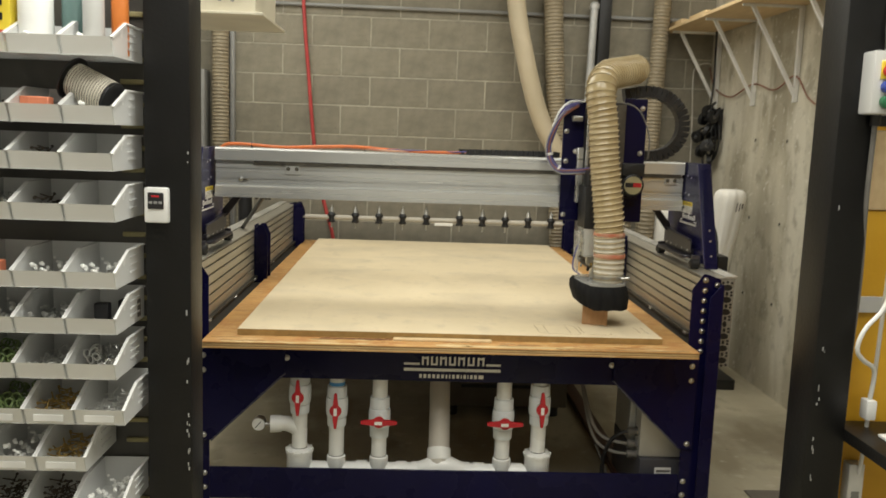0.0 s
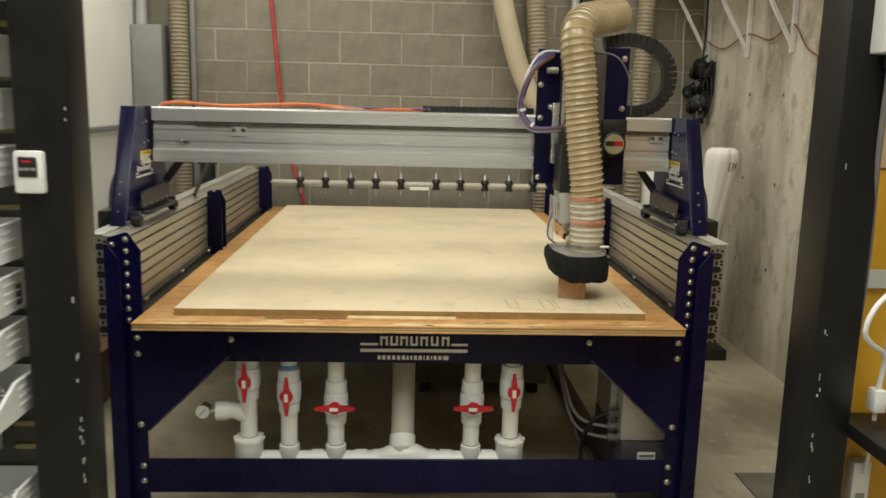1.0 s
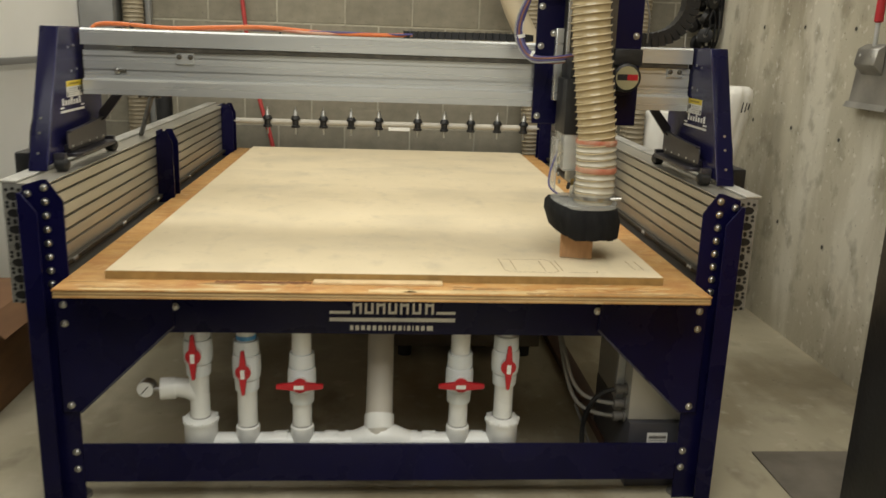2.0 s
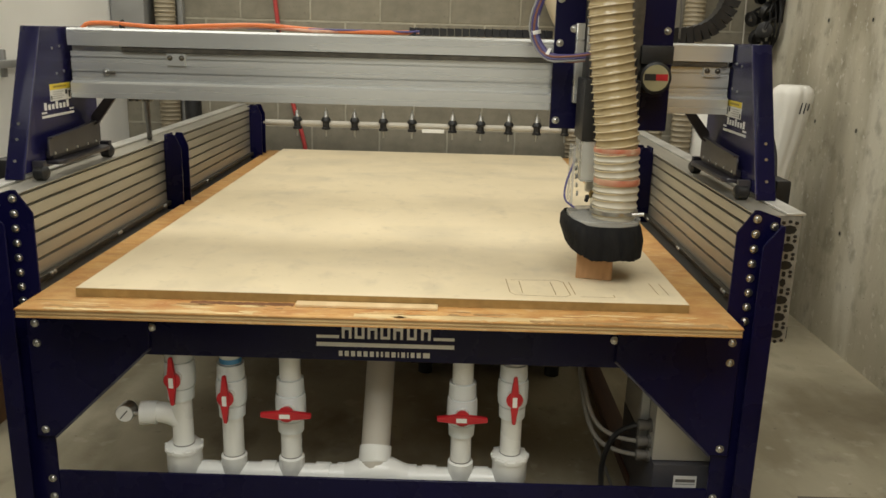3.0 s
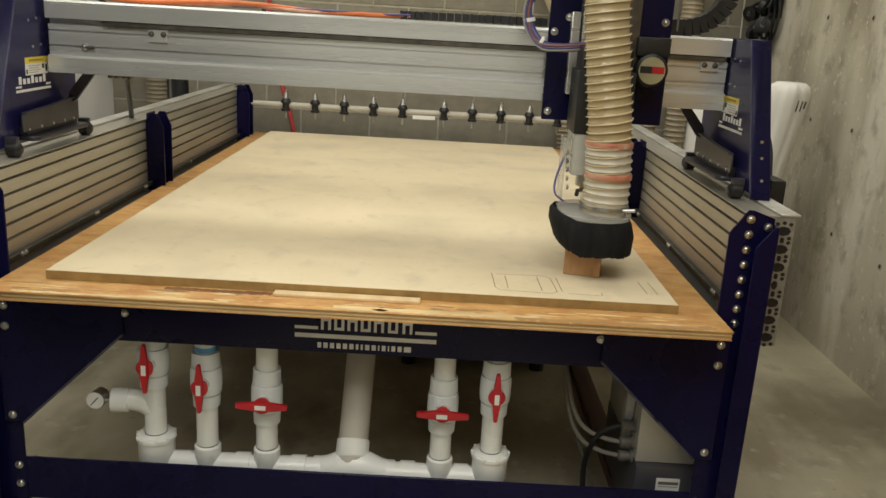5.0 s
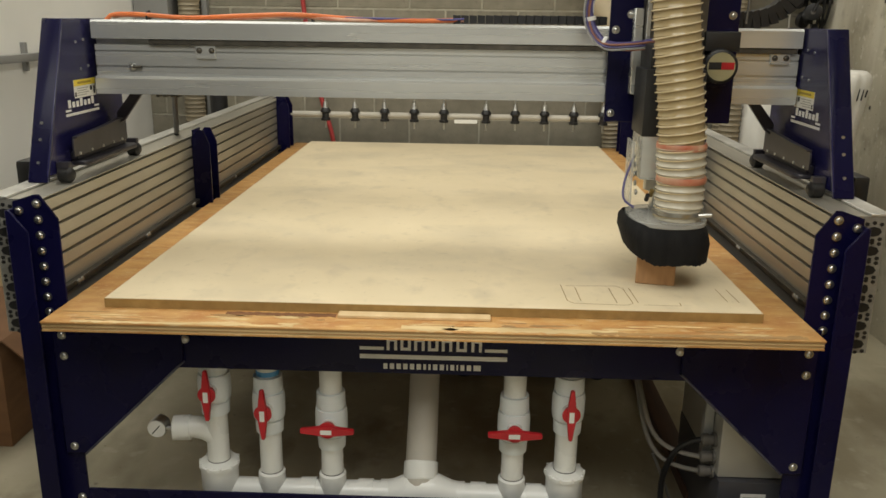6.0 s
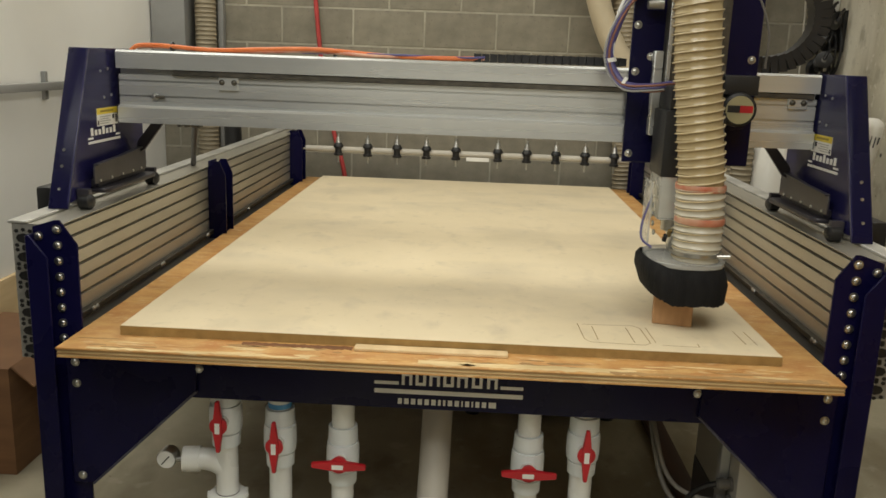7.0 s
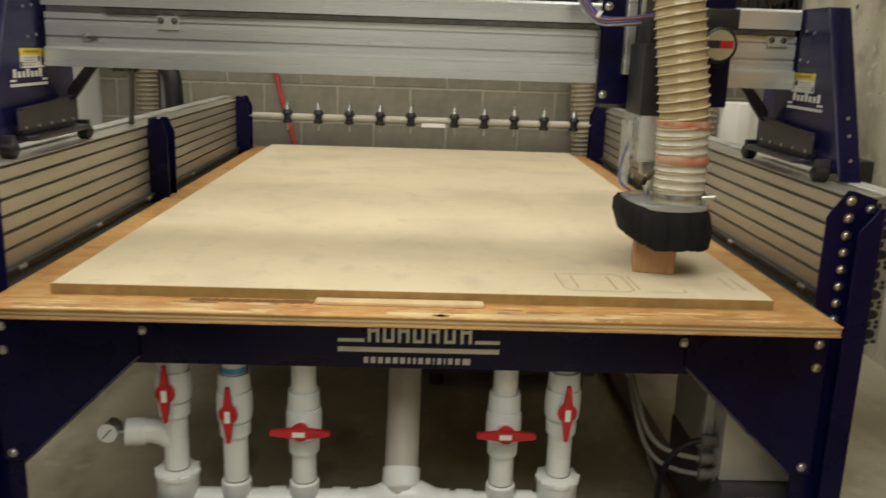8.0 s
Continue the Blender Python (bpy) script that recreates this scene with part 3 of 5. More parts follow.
def gantry_side(s):
    """One end of the gantry: a plate that faces the bed, folded outwards along its sloping front edge, on a wheel truck."""
    xi = s * 0.968

    def slab(a, b, y0, y1, z0, z1, bev=0.0):
        return box(*sorted((xi - s * a, xi - s * b)), y0, y1, z0, z1, bev)
    poly = [(0.362, 1.340), (0.632, 1.340), (0.690, 1.140), (0.690, 1.000), (0.650, 0.957), (0.203, 0.957)]
    plate = part("gantry_upright", prism(poly, "x", *sorted((xi, xi + s * 0.006)), bev=0.0015), BLUE_SHEEN, router)
    part("flange", prism([(0.362, 1.340), (0.369, 1.340), (0.207, 0.942), (0.200, 0.942)], "x", *sorted((xi + s * 0.0005, xi + s * 0.054)), bev=0.002), BLUE, plate)
    # thin pale strip painting the bevel highlight on the fold
    part("fold_highlight", prism([(0.3605, 1.338), (0.3625, 1.338), (0.2005, 0.944), (0.1985, 0.944)], "x", *sorted((xi - s * 0.0012, xi + s * 0.001))), BLUE_EDGE, plate)
    for z in (1.085, 1.045, 0.99):
        yf = 0.200 + (z - 0.942) * 0.407
        shared("tiny_bolt", TINY_BOLT, plate, (xi + s * 0.03, yf - 0.001, z))
    for y, z in ((0.52, 1.285), (0.475, 1.28), (0.535, 1.215), (0.49, 1.21)):
        shared("tiny_bolt", TINY_BOLT, plate, (xi - s * 0.0005, y - 0.055, z), TO_LEFT if s > 0 else TO_RIGHT)
    # warning label and plain marks
    lab = part("warning_label", slab(0.0003, 0.0010, 0.385, 0.512, 1.1345, 1.182), WHITE, plate, "white and yellow warning label")
    part("yellow_strip", slab(0.0011, 0.0015, 0.385, 0.512, 1.1655, 1.182), YELLOW, lab)
    part("dark_bar", slab(0.0016, 0.0019, 0.405, 0.485, 1.171, 1.1765), OCHRE_INK, lab)
    for k, hz in enumerate((1.159, 1.153, 1.147, 1.141)):
        part("text_bar", slab(0.0011, 0.0014, 0.402, 0.468 - 0.012 * (k % 2), hz - 0.0009, hz + 0.0009), GREY, lab)
    for y0, y1, z0, z1 in ((0.388, 0.396, 1.138, 1.150), (0.478, 0.490, 1.150, 1.162), (0.498, 0.507, 1.140, 1.160)):
        part("pictogram", slab(0.0011, 0.0015, y0, y1, z0, z1), BLACK, lab)
    mk = part("white_bar", slab(0.0003, 0.0010, 0.328, 0.524, 1.0915, 1.0985), WHITE, plate)
    for k in range(7):
        y = 0.345 + k * 0.0226
        part("white_bar", slab(0.0003, 0.0010, y, y + 0.0145, 1.1125, 1.127 if k % 3 else 1.133), WHITE, mk)
    for y0, y1 in ((0.328, 0.358), (0.497, 0.524)):
        part("white_bar", slab(0.0003, 0.0010, y0, y1, 1.1035, 1.1085), WHITE, mk)
    # wheel truck on the rail
    truck = part("wheel_truck", prism([(0.300, 0.992), (0.300, 1.034), (0.308, 1.042), (0.45, 1.048), (0.60, 1.060), (0.64, 1.060), (0.64, 0.992)], "x", *sorted((s * 0.942, s * 0.947)), bev=0.001), TRUCK, plate, "dark grey steel truck")
    part("truck_lip", prism([(0.306, 1.040), (0.45, 1.0462), (0.62, 1.0585), (0.62, 1.0625), (0.45, 1.0502), (0.306, 1.044)], "x", *sorted((s * 0.934, s * 0.948))), TRUCK, truck)
    part("truck_shoe", prism([(s * 0.966, 0.325), (s * 0.930, 0.325), (s * 0.918, 0.345), (s * 0.918, 0.648), (s * 0.930, 0.664), (s * 0.966, 0.664)], "z", 0.966, 0.979, bev=0.003), TRUCK, truck)
    part("truck_web", box(*sorted((s * 0.948, s * 0.9675)), 0.33, 0.64, 0.98, 1.0, 0.001), TRUCK, truck)
    for wy in (0.252, 0.690):
        part("wheel", sweep([(s * 0.926, wy, 0.955), (s * 0.931, wy, 0.955), (s * 0.935, wy, 0.955), (s * 0.960, wy, 0.955), (s * 0.966, wy, 0.955)], [0.010, 0.017, 0.0205, 0.0205, 0.012], 20), BLACK, truck)
        part("axle_block", box(*sorted((s * 0.934, s * 0.966)), wy - 0.010, wy + 0.010, 0.962, 0.988, 0.003), TRUCK, truck)
    for y in (0.33, 0.40, 0.47, 0.54, 0.60):
        shared("tiny_bolt", TINY_BOLT, truck, (s * 0.9415, y, 0.998), TO_LEFT if s > 0 else TO_RIGHT)
    # stays under the beam
    part("stay", prism([(s * 0.900, 1.138), (s * 0.866, 1.138), (s * 0.930, 1.052), (s * 0.952, 1.040), (s * 0.952, 1.075)], "y", 0.600, 0.612, bev=0.001), TRUCK, plate)
    if s < 0:
        part("stay", rod((s * 0.780, 0.612, 1.137), (s * 1.000, 1.22, 0.915), 0.009, 8), BLACK, plate)
    # motor and cable on the outer side
    part("drive_motor", box(*sorted((s * 1.046, s * 1.088)), 0.27, 0.36, 0.895, 0.985, 0.010), BLACK, plate)
    part("motor_arm", box(*sorted((s * 0.99, s * 1.0455)), 0.29, 0.34, 0.948, 0.975, 0.003), RACK, plate)
    part("cable_guide", sweep(smooth_path([(s * 1.066, 0.35, 0.98), (s * 1.075, 0.40, 1.05), (s * 1.05, 0.42, 1.13), (s * 1.01, 0.44, 1.22)], 0.02), 0.010, 8), BLACK, plate)


gantry_side(-1)
gantry_side(1)
for k, x in enumerate((-0.80, -0.78, -0.76, -0.745)):
    part("rack_tooth", box(x, x + 0.009, GY + 0.03, GY + 0.06, 1.129, 1.1388, 0.001), RACK, beam)

# cables on the beam
part("orange_cable", sweep(smooth_path([(-0.955, GY + 0.10, 1.30), (-0.94, GY + 0.09, 1.345), (-0.86, GY + 0.06, 1.353), (-0.7, GY + 0.05, 1.345), (-0.55, GY + 0.035, 1.352), (-0.4, GY + 0.045, 1.357), (-0.22, GY + 0.055, 1.347), (-0.05, GY + 0.03, 1.3455), (0.06, GY + 0.05, 1.349)], 0.02), 0.0062, 10), ORANGE, router, "orange cable bundle")
part("pink_cable", sweep(smooth_path([(-0.93, GY + 0.10, 1.345), (-0.86, GY + 0.075, 1.349), (-0.6, GY + 0.075, 1.3445), (-0.42, GY + 0.06, 1.352), (-0.25, GY + 0.04, 1.3445), (-0.1, GY + 0.06, 1.346), (0.06, GY + 0.044, 1.346)], 0.02), 0.005, 10), HOSE_BAND, router)
part("blue_cable", sweep(smooth_path([(-0.45, GY + 0.07, 1.347), (-0.2, GY + 0.045, 1.350), (0.0, GY + 0.03, 1.349), (0.06, GY + 0.04, 1.352)], 0.02), 0.003, 8), PURPLE, router)
for x in (-0.82, -0.36, 0.03, 0.045):
    part("cable_tie", sweep([(x, GY + 0.066, 1.347), (x + 0.005, GY + 0.066, 1.347)], 0.017, 10), BLACK, router)


def chain(pts, w, h, name, parent, step=0.022, across=(0, 1, 0)):
    """A cable chain of short links along a path."""
    path = smooth_path(pts, step)
    bm = bmesh.new()
    ac = Vector(across)
    for a, b in zip(path, path[1:]):
        d = b - a
        if d.length < step * 0.5:
            continue
        d.normalize()
        up = d.cross(ac).normalized()
        c = (a + b) / 2
        fs = []
        vs = {}
        for i in (-1, 1):
            for j in (-1, 1):
                for k in (-1, 1):
                    vs[i, j, k] = bm.verts.new(c + d * (i * step * 0.46) + ac * (j * w / 2) + up * (k * h / 2 * (1 if i < 0 else 0.86)))
        for f in (((-1, -1, -1), (-1, -1, 1), (-1, 1, 1), (-1, 1, -1)), ((1, -1, -1), (1, 1, -1), (1, 1, 1), (1, -1, 1)), ((-1, -1, -1), (1, -1, -1), (1, -1, 1), (-1, -1, 1)),
                  ((-1, 1, -1), (-1, 1, 1), (1, 1, 1), (1, 1, -1)), ((-1, -1, -1), (-1, 1, -1), (1, 1, -1), (1, -1, -1)), ((-1, -1, 1), (1, -1, 1), (1, 1, 1), (-1, 1, 1))):
            bm.faces.new([vs[q] for q in f])
    return part(name, bm, BLACK, parent, "black plastic cable chain")


chain([(0.03, GY + 0.065, 1.35), (0.25, GY + 0.065, 1.352), (0.45, GY + 0.065, 1.352)], 0.05, 0.024, "cable_chain", router)

# ---------- carriage, spindle and dust shoe ----------
part("carriage_plate", box(0.446, 0.574, GY - 0.018, GY - 0.008, 1.088, 1.578, 0.002), BLUE, router)
part("carriage_plate", box(0.69, 0.784, GY - 0.018, GY - 0.008, 1.088, 1.588, 0.002), BLUE, router)
part("carriage_back", box(0.5, 0.76, GY - 0.0075, GY - 0.001, 1.10, 1.57, 0.002), BLUE, router)
for bx, bz in ((0.462, 1.112), (0.55, 1.112), (0.462, 1.33), (0.50, 1.37), (0.765, 1.30), (0.765, 1.37), (0.765, 1.55), (0.46, 1.45), (0.462, 1.55)):
    shared("bolt", BOLT, router, (bx, GY - 0.019, bz))
part("linear_rail", box(0.505, 0.528, GY - 0.05, GY - 0.0185, 1.165, 1.385, 0.002), ALU, router)
zax = part("z_axis_plate", box(0.53, 0.685, GY - 0.075, GY - 0.0185, 1.0, 1.56, 0.003), RACK, router, "dark z axis slide")
part("slide_edge", box(0.53, 0.54, GY - 0.082, GY - 0.0755, 1.0, 1.56, 0.001), ALU, zax)
sp = part("spindle", box(0.515, 0.655, GY - 0.21, GY - 0.0755, 0.965, 1.235, 0.006), ALU, router, "grey spindle body")
part("spindle_collar", box(0.511, 0.659, GY - 0.214, GY - 0.074, 1.075, 1.24, 0.004), BLACK, sp)
part("spindle_cover", box(0.566, 0.6575, GY - 0.222, GY - 0.2142, 0.968, 1.075, 0.002), BLACK, sp)
part("spindle_cap", box(0.52, 0.65, GY - 0.205, GY - 0.08, 1.235, 1.30, 0.01), BLACK, sp)
part("spindle_nose", sweep([(0.585, GY - 0.145, 0.965), (0.585, GY - 0.145, 0.93), (0.585, GY - 0.145, 0.925), (0.585, GY - 0.145, 0.86)], [0.045, 0.045, 0.03, 0.026], 20), STEEL, sp)
part("guide_strip", box(0.494, 0.500, GY - 0.20, GY - 0.12, 0.90, 1.06, 0.001), CLEARP, sp)
for k in range(4):
    part("fitting", rod((0.535 + 0.01 * k, 0.275, 0.915 + 0.012 * k), (0.535 + 0.01 * k, 0.262, 0.93 + 0.012 * k), 0.006, 8), (BLACK, BRASSY, STEEL, BLACK)[k], sp)
for k in range(5):
    shared("small_bolt", SMALL_BOLT, sp, (0.512, GY - 0.19 + 0.02 * k, 0.93 + 0.02 * k), TO_RIGHT)
mot = part("z_motor", sweep([(0.722, 0.385, 1.243), (0.722, 0.388, 1.243), (0.722, 0.40, 1.243), (0.722, 0.46, 1.243)], [0.040, 0.044, 0.045, 0.045], 28), BLACK, router)
disc = part("round_label", sweep([(0.722, 0.3840, 1.243), (0.722, 0.3846, 1.243)], [0.036, 0.036], 28), surface("tan_label", (0.34, 0.31, 0.17), (0.40, 0.36, 0.21), 20, 0.4), mot)
part("black_band", box(0.690, 0.722, 0.3832, 0.3838, 1.236, 1.254, 0), BLACK, disc)
part("red_band", box(0.722, 0.755, 0.3832, 0.3838, 1.236, 1.254, 0), RED, disc)
part("motor_block", box(0.68, 0.77, 0.40, 0.47, 1.28, 1.33, 0.004), BLACK, router)
chain([(0.70, 0.54, 1.605), (0.80, 0.54, 1.622), (0.885, 0.54, 1.60), (0.945, 0.54, 1.535), (0.95, 0.54, 1.45), (0.905, 0.54, 1.385), (0.84, 0.54, 1.36), (0.77, 0.54, 1.357)], 0.05, 0.05, "cable_chain", router)
part("violet_loom", sweep(smooth_path([(0.50, 0.455, 1.56), (0.44, 0.44, 1.53), (0.395, 0.43, 1.43), (0.385, 0.42, 1.36), (0.42, 0.40, 1.30), (0.48, 0.38, 1.292), (0.56, 0.37, 1.305)], 0.02), 0.010, 10), PURPLE, router, "blue and violet cable loom")
part("cable", sweep(smooth_path([(0.50, 0.45, 1.55), (0.43, 0.43, 1.50), (0.38, 0.42, 1.40), (0.40, 0.40, 1.30), (0.48, 0.37, 1.282), (0.56, 0.36, 1.295)], 0.02), 0.0035, 8), BROWN, router)
part("cable", sweep(smooth_path([(0.53, 0.46, 1.57), (0.45, 0.44, 1.56), (0.40, 0.43, 1.48), (0.39, 0.42, 1.37)], 0.02), 0.004, 8), BIN, router)
part("cable_tie", sweep([(0.385, 0.42, 1.362), (0.387, 0.42, 1.352)], 0.016, 10), WHITE, router)
part("cable_tie", sweep([(0.418, 0.401, 1.303), (0.426, 0.399, 1.299)], 0.016, 10), WHITE, router)
part("cable", sweep(smooth_path([(0.62, 0.44, 1.57), (0.72, 0.40, 1.55), (0.775, 0.40, 1.45), (0.785, 0.42, 1.35)], 0.02), 0.003, 8), GREYC, router)
part("cable", sweep(smooth_path([(0.50, 0.30, 1.02), (0.478, 0.28, 0.96), (0.475, 0.26, 0.92), (0.50, 0.25, 0.90)], 0.01), 0.003, 8), PURPLE, router)
for k, mt in enumerate((GREY, PURPLE, BROWN)):
    o = 0.006 * (k - 1)
    part("cable", sweep(smooth_path([(0.49 + o, 0.445, 1.555), (0.43 + o, 0.428, 1.51), (0.383 + o, 0.418, 1.42), (0.378 + o, 0.408, 1.345), (0.415, 0.388, 1.292 + o), (0.48, 0.366, 1.290 + o), (0.56, 0.358, 1.300 + o)], 0.02), 0.0028, 8), mt, router)
part("sensor", rod((0.475, 0.44, 1.50), (0.515, 0.44, 1.50), 0.012, 12), STEEL, router)

# dust shoe: plate, bristle skirt and hose
def outline(k, grow):
    """A rounded plan of the shoe, grown outwards."""
    pts = []
    for i in range(k):
        a = 2 * math.pi * i / k
        c, s_ = math.cos(a), math.sin(a)
        e = 0.68
        pts.append((0.577 + (0.094 + grow) * math.copysign(abs(c) ** e, c), 0.243 + (0.115 + grow) * math.copysign(abs(s_) ** e, s_)))
    return pts


shoe = part("dust_shoe", prism(outline(40, 0.0), "z", 0.874, 0.886, bev=0.002), CLEARP, router, "clear plastic dust shoe plate")
part("shoe_body", prism(outline(40, -0.012), "z", 0.858, 0.8735), BLACK, shoe)
rng = random.Random(5)
bm = bmesh.new()
N = 160
rings = []
for lvl, (z, g) in enumerate(((0.876, -0.004), (0.862, 0.004), (0.83, 0.012), (0.786, 0.009), (0.786, 0.002), (0.86, -0.01))):
    ring = []
    for i, (x, y) in enumerate(outline(N, g)):
        jag = rng.uniform(-0.0025, 0.003) if lvl in (3, 4) else 0
        lean = (-0.016, -0.016, -0.006, 0.010, 0.010, -0.012)[lvl] * max(0, (0.56 - x) / 0.1)
        jit = rng.uniform(-0.0004, 0.0004) if 0 < lvl < 4 else 0
        ring.append(bm.verts.new((x + lean + jit, y + jit, z + jag + (0.018 * max(0, (0.53 - x) / 0.06) if lvl in (0, 1) else 0.022 * max(0, (0.53 - x) / 0.06)))))
    rings.append(ring)
for a, b in zip(rings, rings[1:]):
    for i in range(N):
        bm.faces.new((a[i], a[(i + 1) % N], b[(i + 1) % N], b[i]))
part("bristle_skirt", bm, MATT, shoe, "black bristle skirt")
hose_path = [(0.598, 0.205, 0.884), (0.599, 0.205, 0.97), (0.590, 0.2, 1.10), (0.572, 0.2, 1.24), (0.556, 0.2, 1.36), (0.545, 0.2, 1.48), (0.532, 0.205, 1.57), (0.538, 0.225, 1.625), (0.572, 0.285, 1.662), (0.64, 0.37, 1.682), (0.73, 0.47, 1.705)]
hose = part("dust_hose", ribbed(hose_path, 0.0535, 0.0205, 0.0025), HOSE, router, "ribbed tan dust hose")
part("spiral_rib", spiral(hose_path, 0.0575, 0.0205, 0.0021), HOSE_RIB, hose)
part("clear_section", ribbed([(0.598, 0.205, 0.886), (0.599, 0.205, 0.97), (0.593, 0.2025, 1.07)], 0.0562, 0.0205, 0.0042), HOSE_CLEAR, hose, "clear ribbed hose end")
for z, xx in ((0.985, 0.599), (1.065, 0.5935)):
    part("red_band", sweep([(xx, 0.203, z - 0.008), (xx, 0.203, z - 0.004), (xx, 0.203, z + 0.004), (xx, 0.203, z + 0.008)], [0.0588, 0.0604, 0.0604, 0.0588], 28), HOSE_BAND, hose)
part("hose_clamp", sweep([(0.598, 0.205, 0.900), (0.598, 0.205, 0.909)], [0.0625, 0.0625], 28), STEEL, hose)
part("clamp_screw", rod((0.635, 0.15, 0.905), (0.665, 0.145, 0.908), 0.005, 10), STEEL, hose)

# ---------- things on the bed ----------
board = solo("spoilboard", box(-0.762, 0.762, 0.0, 2.565, 0.6905, 0.7135, 0.0008), MDF, "pale MDF spoilboard with faint cutter marks on the plywood bed", "board")
part("edge_band", box(-0.7622, 0.7622, -0.0014, 0.0004, 0.6907, 0.7122, 0), MDF_SAWN, board)
scrap = box(0.519, 0.615, 0.196, 0.30, 0.7137, 0.79, 0.002)
bmesh.ops.rotate(scrap, verts=scrap.verts, cent=(0.567, 0.25, 0.75), matrix=Matrix.Rotation(radians(-12), 3, "Z"))
solo("wood_block", scrap, SCRAP, "reddish wooden offcut block standing under the spindle", "wood block")


def groove(pts, name="cut_line"):
    bm = bmesh.new()
    for (x0, y0), (x1, y1) in zip(pts, pts[1:]):
        d = Vector((x1 - x0, y1 - y0, 0))
        nrm = Vector((-d.y, d.x, 0)).normalized() * 0.0011
        a, b = Vector((x0, y0, 0.71385)), Vector((x1, y1, 0.71385))
        bm.faces.new([bm.verts.new(v) for v in (a - nrm, b - nrm, b + nrm, a + nrm)])
    return part(name, bm, MDF_EDGE, board)


groove([(0.318, 0.179), (0.322, 0.06), (0.335, 0.04), (0.46, 0.035), (0.475, 0.05), (0.47, 0.16), (0.455, 0.178), (0.33, 0.172)])
groove([(0.352, 0.16), (0.354, 0.06)])
groove([(0.435, 0.16), (0.438, 0.05)])
groove([(0.485, 0.165), (0.488, 0.055)])
groove([(0.50, 0.04), (0.585, 0.038), (0.586, 0.06)])
groove([(0.70, 0.173), (0.703, 0.075)])
groove([(0.726, 0.17), (0.729, 0.072)])
part("pale_batten", box(-0.21, 0.14, -0.036, -0.004, 0.6907, 0.6975, 0.001), PINE, bed, "pale strip of bare wood")

# ---------- vacuum pipework under the bed ----------
pipes = thing("vacuum_manifold", (-0.1, 0.14, 0.06), "white PVC vacuum pipes with red ball valves under the table", "pipework")
PY = 0.115
part("manifold_pipe", rod((-0.56, PY, 0.150), (0.345, PY, 0.150), 0.030, 20), PVC, pipes)
for x in (-0.32, -0.17, -0.11, 0.07, 0.125, 0.27):
    part("coupling", rod((x - 0.02, PY, 0.150), (x + 0.02, PY, 0.150), 0.0345, 20), PVC, pipes)


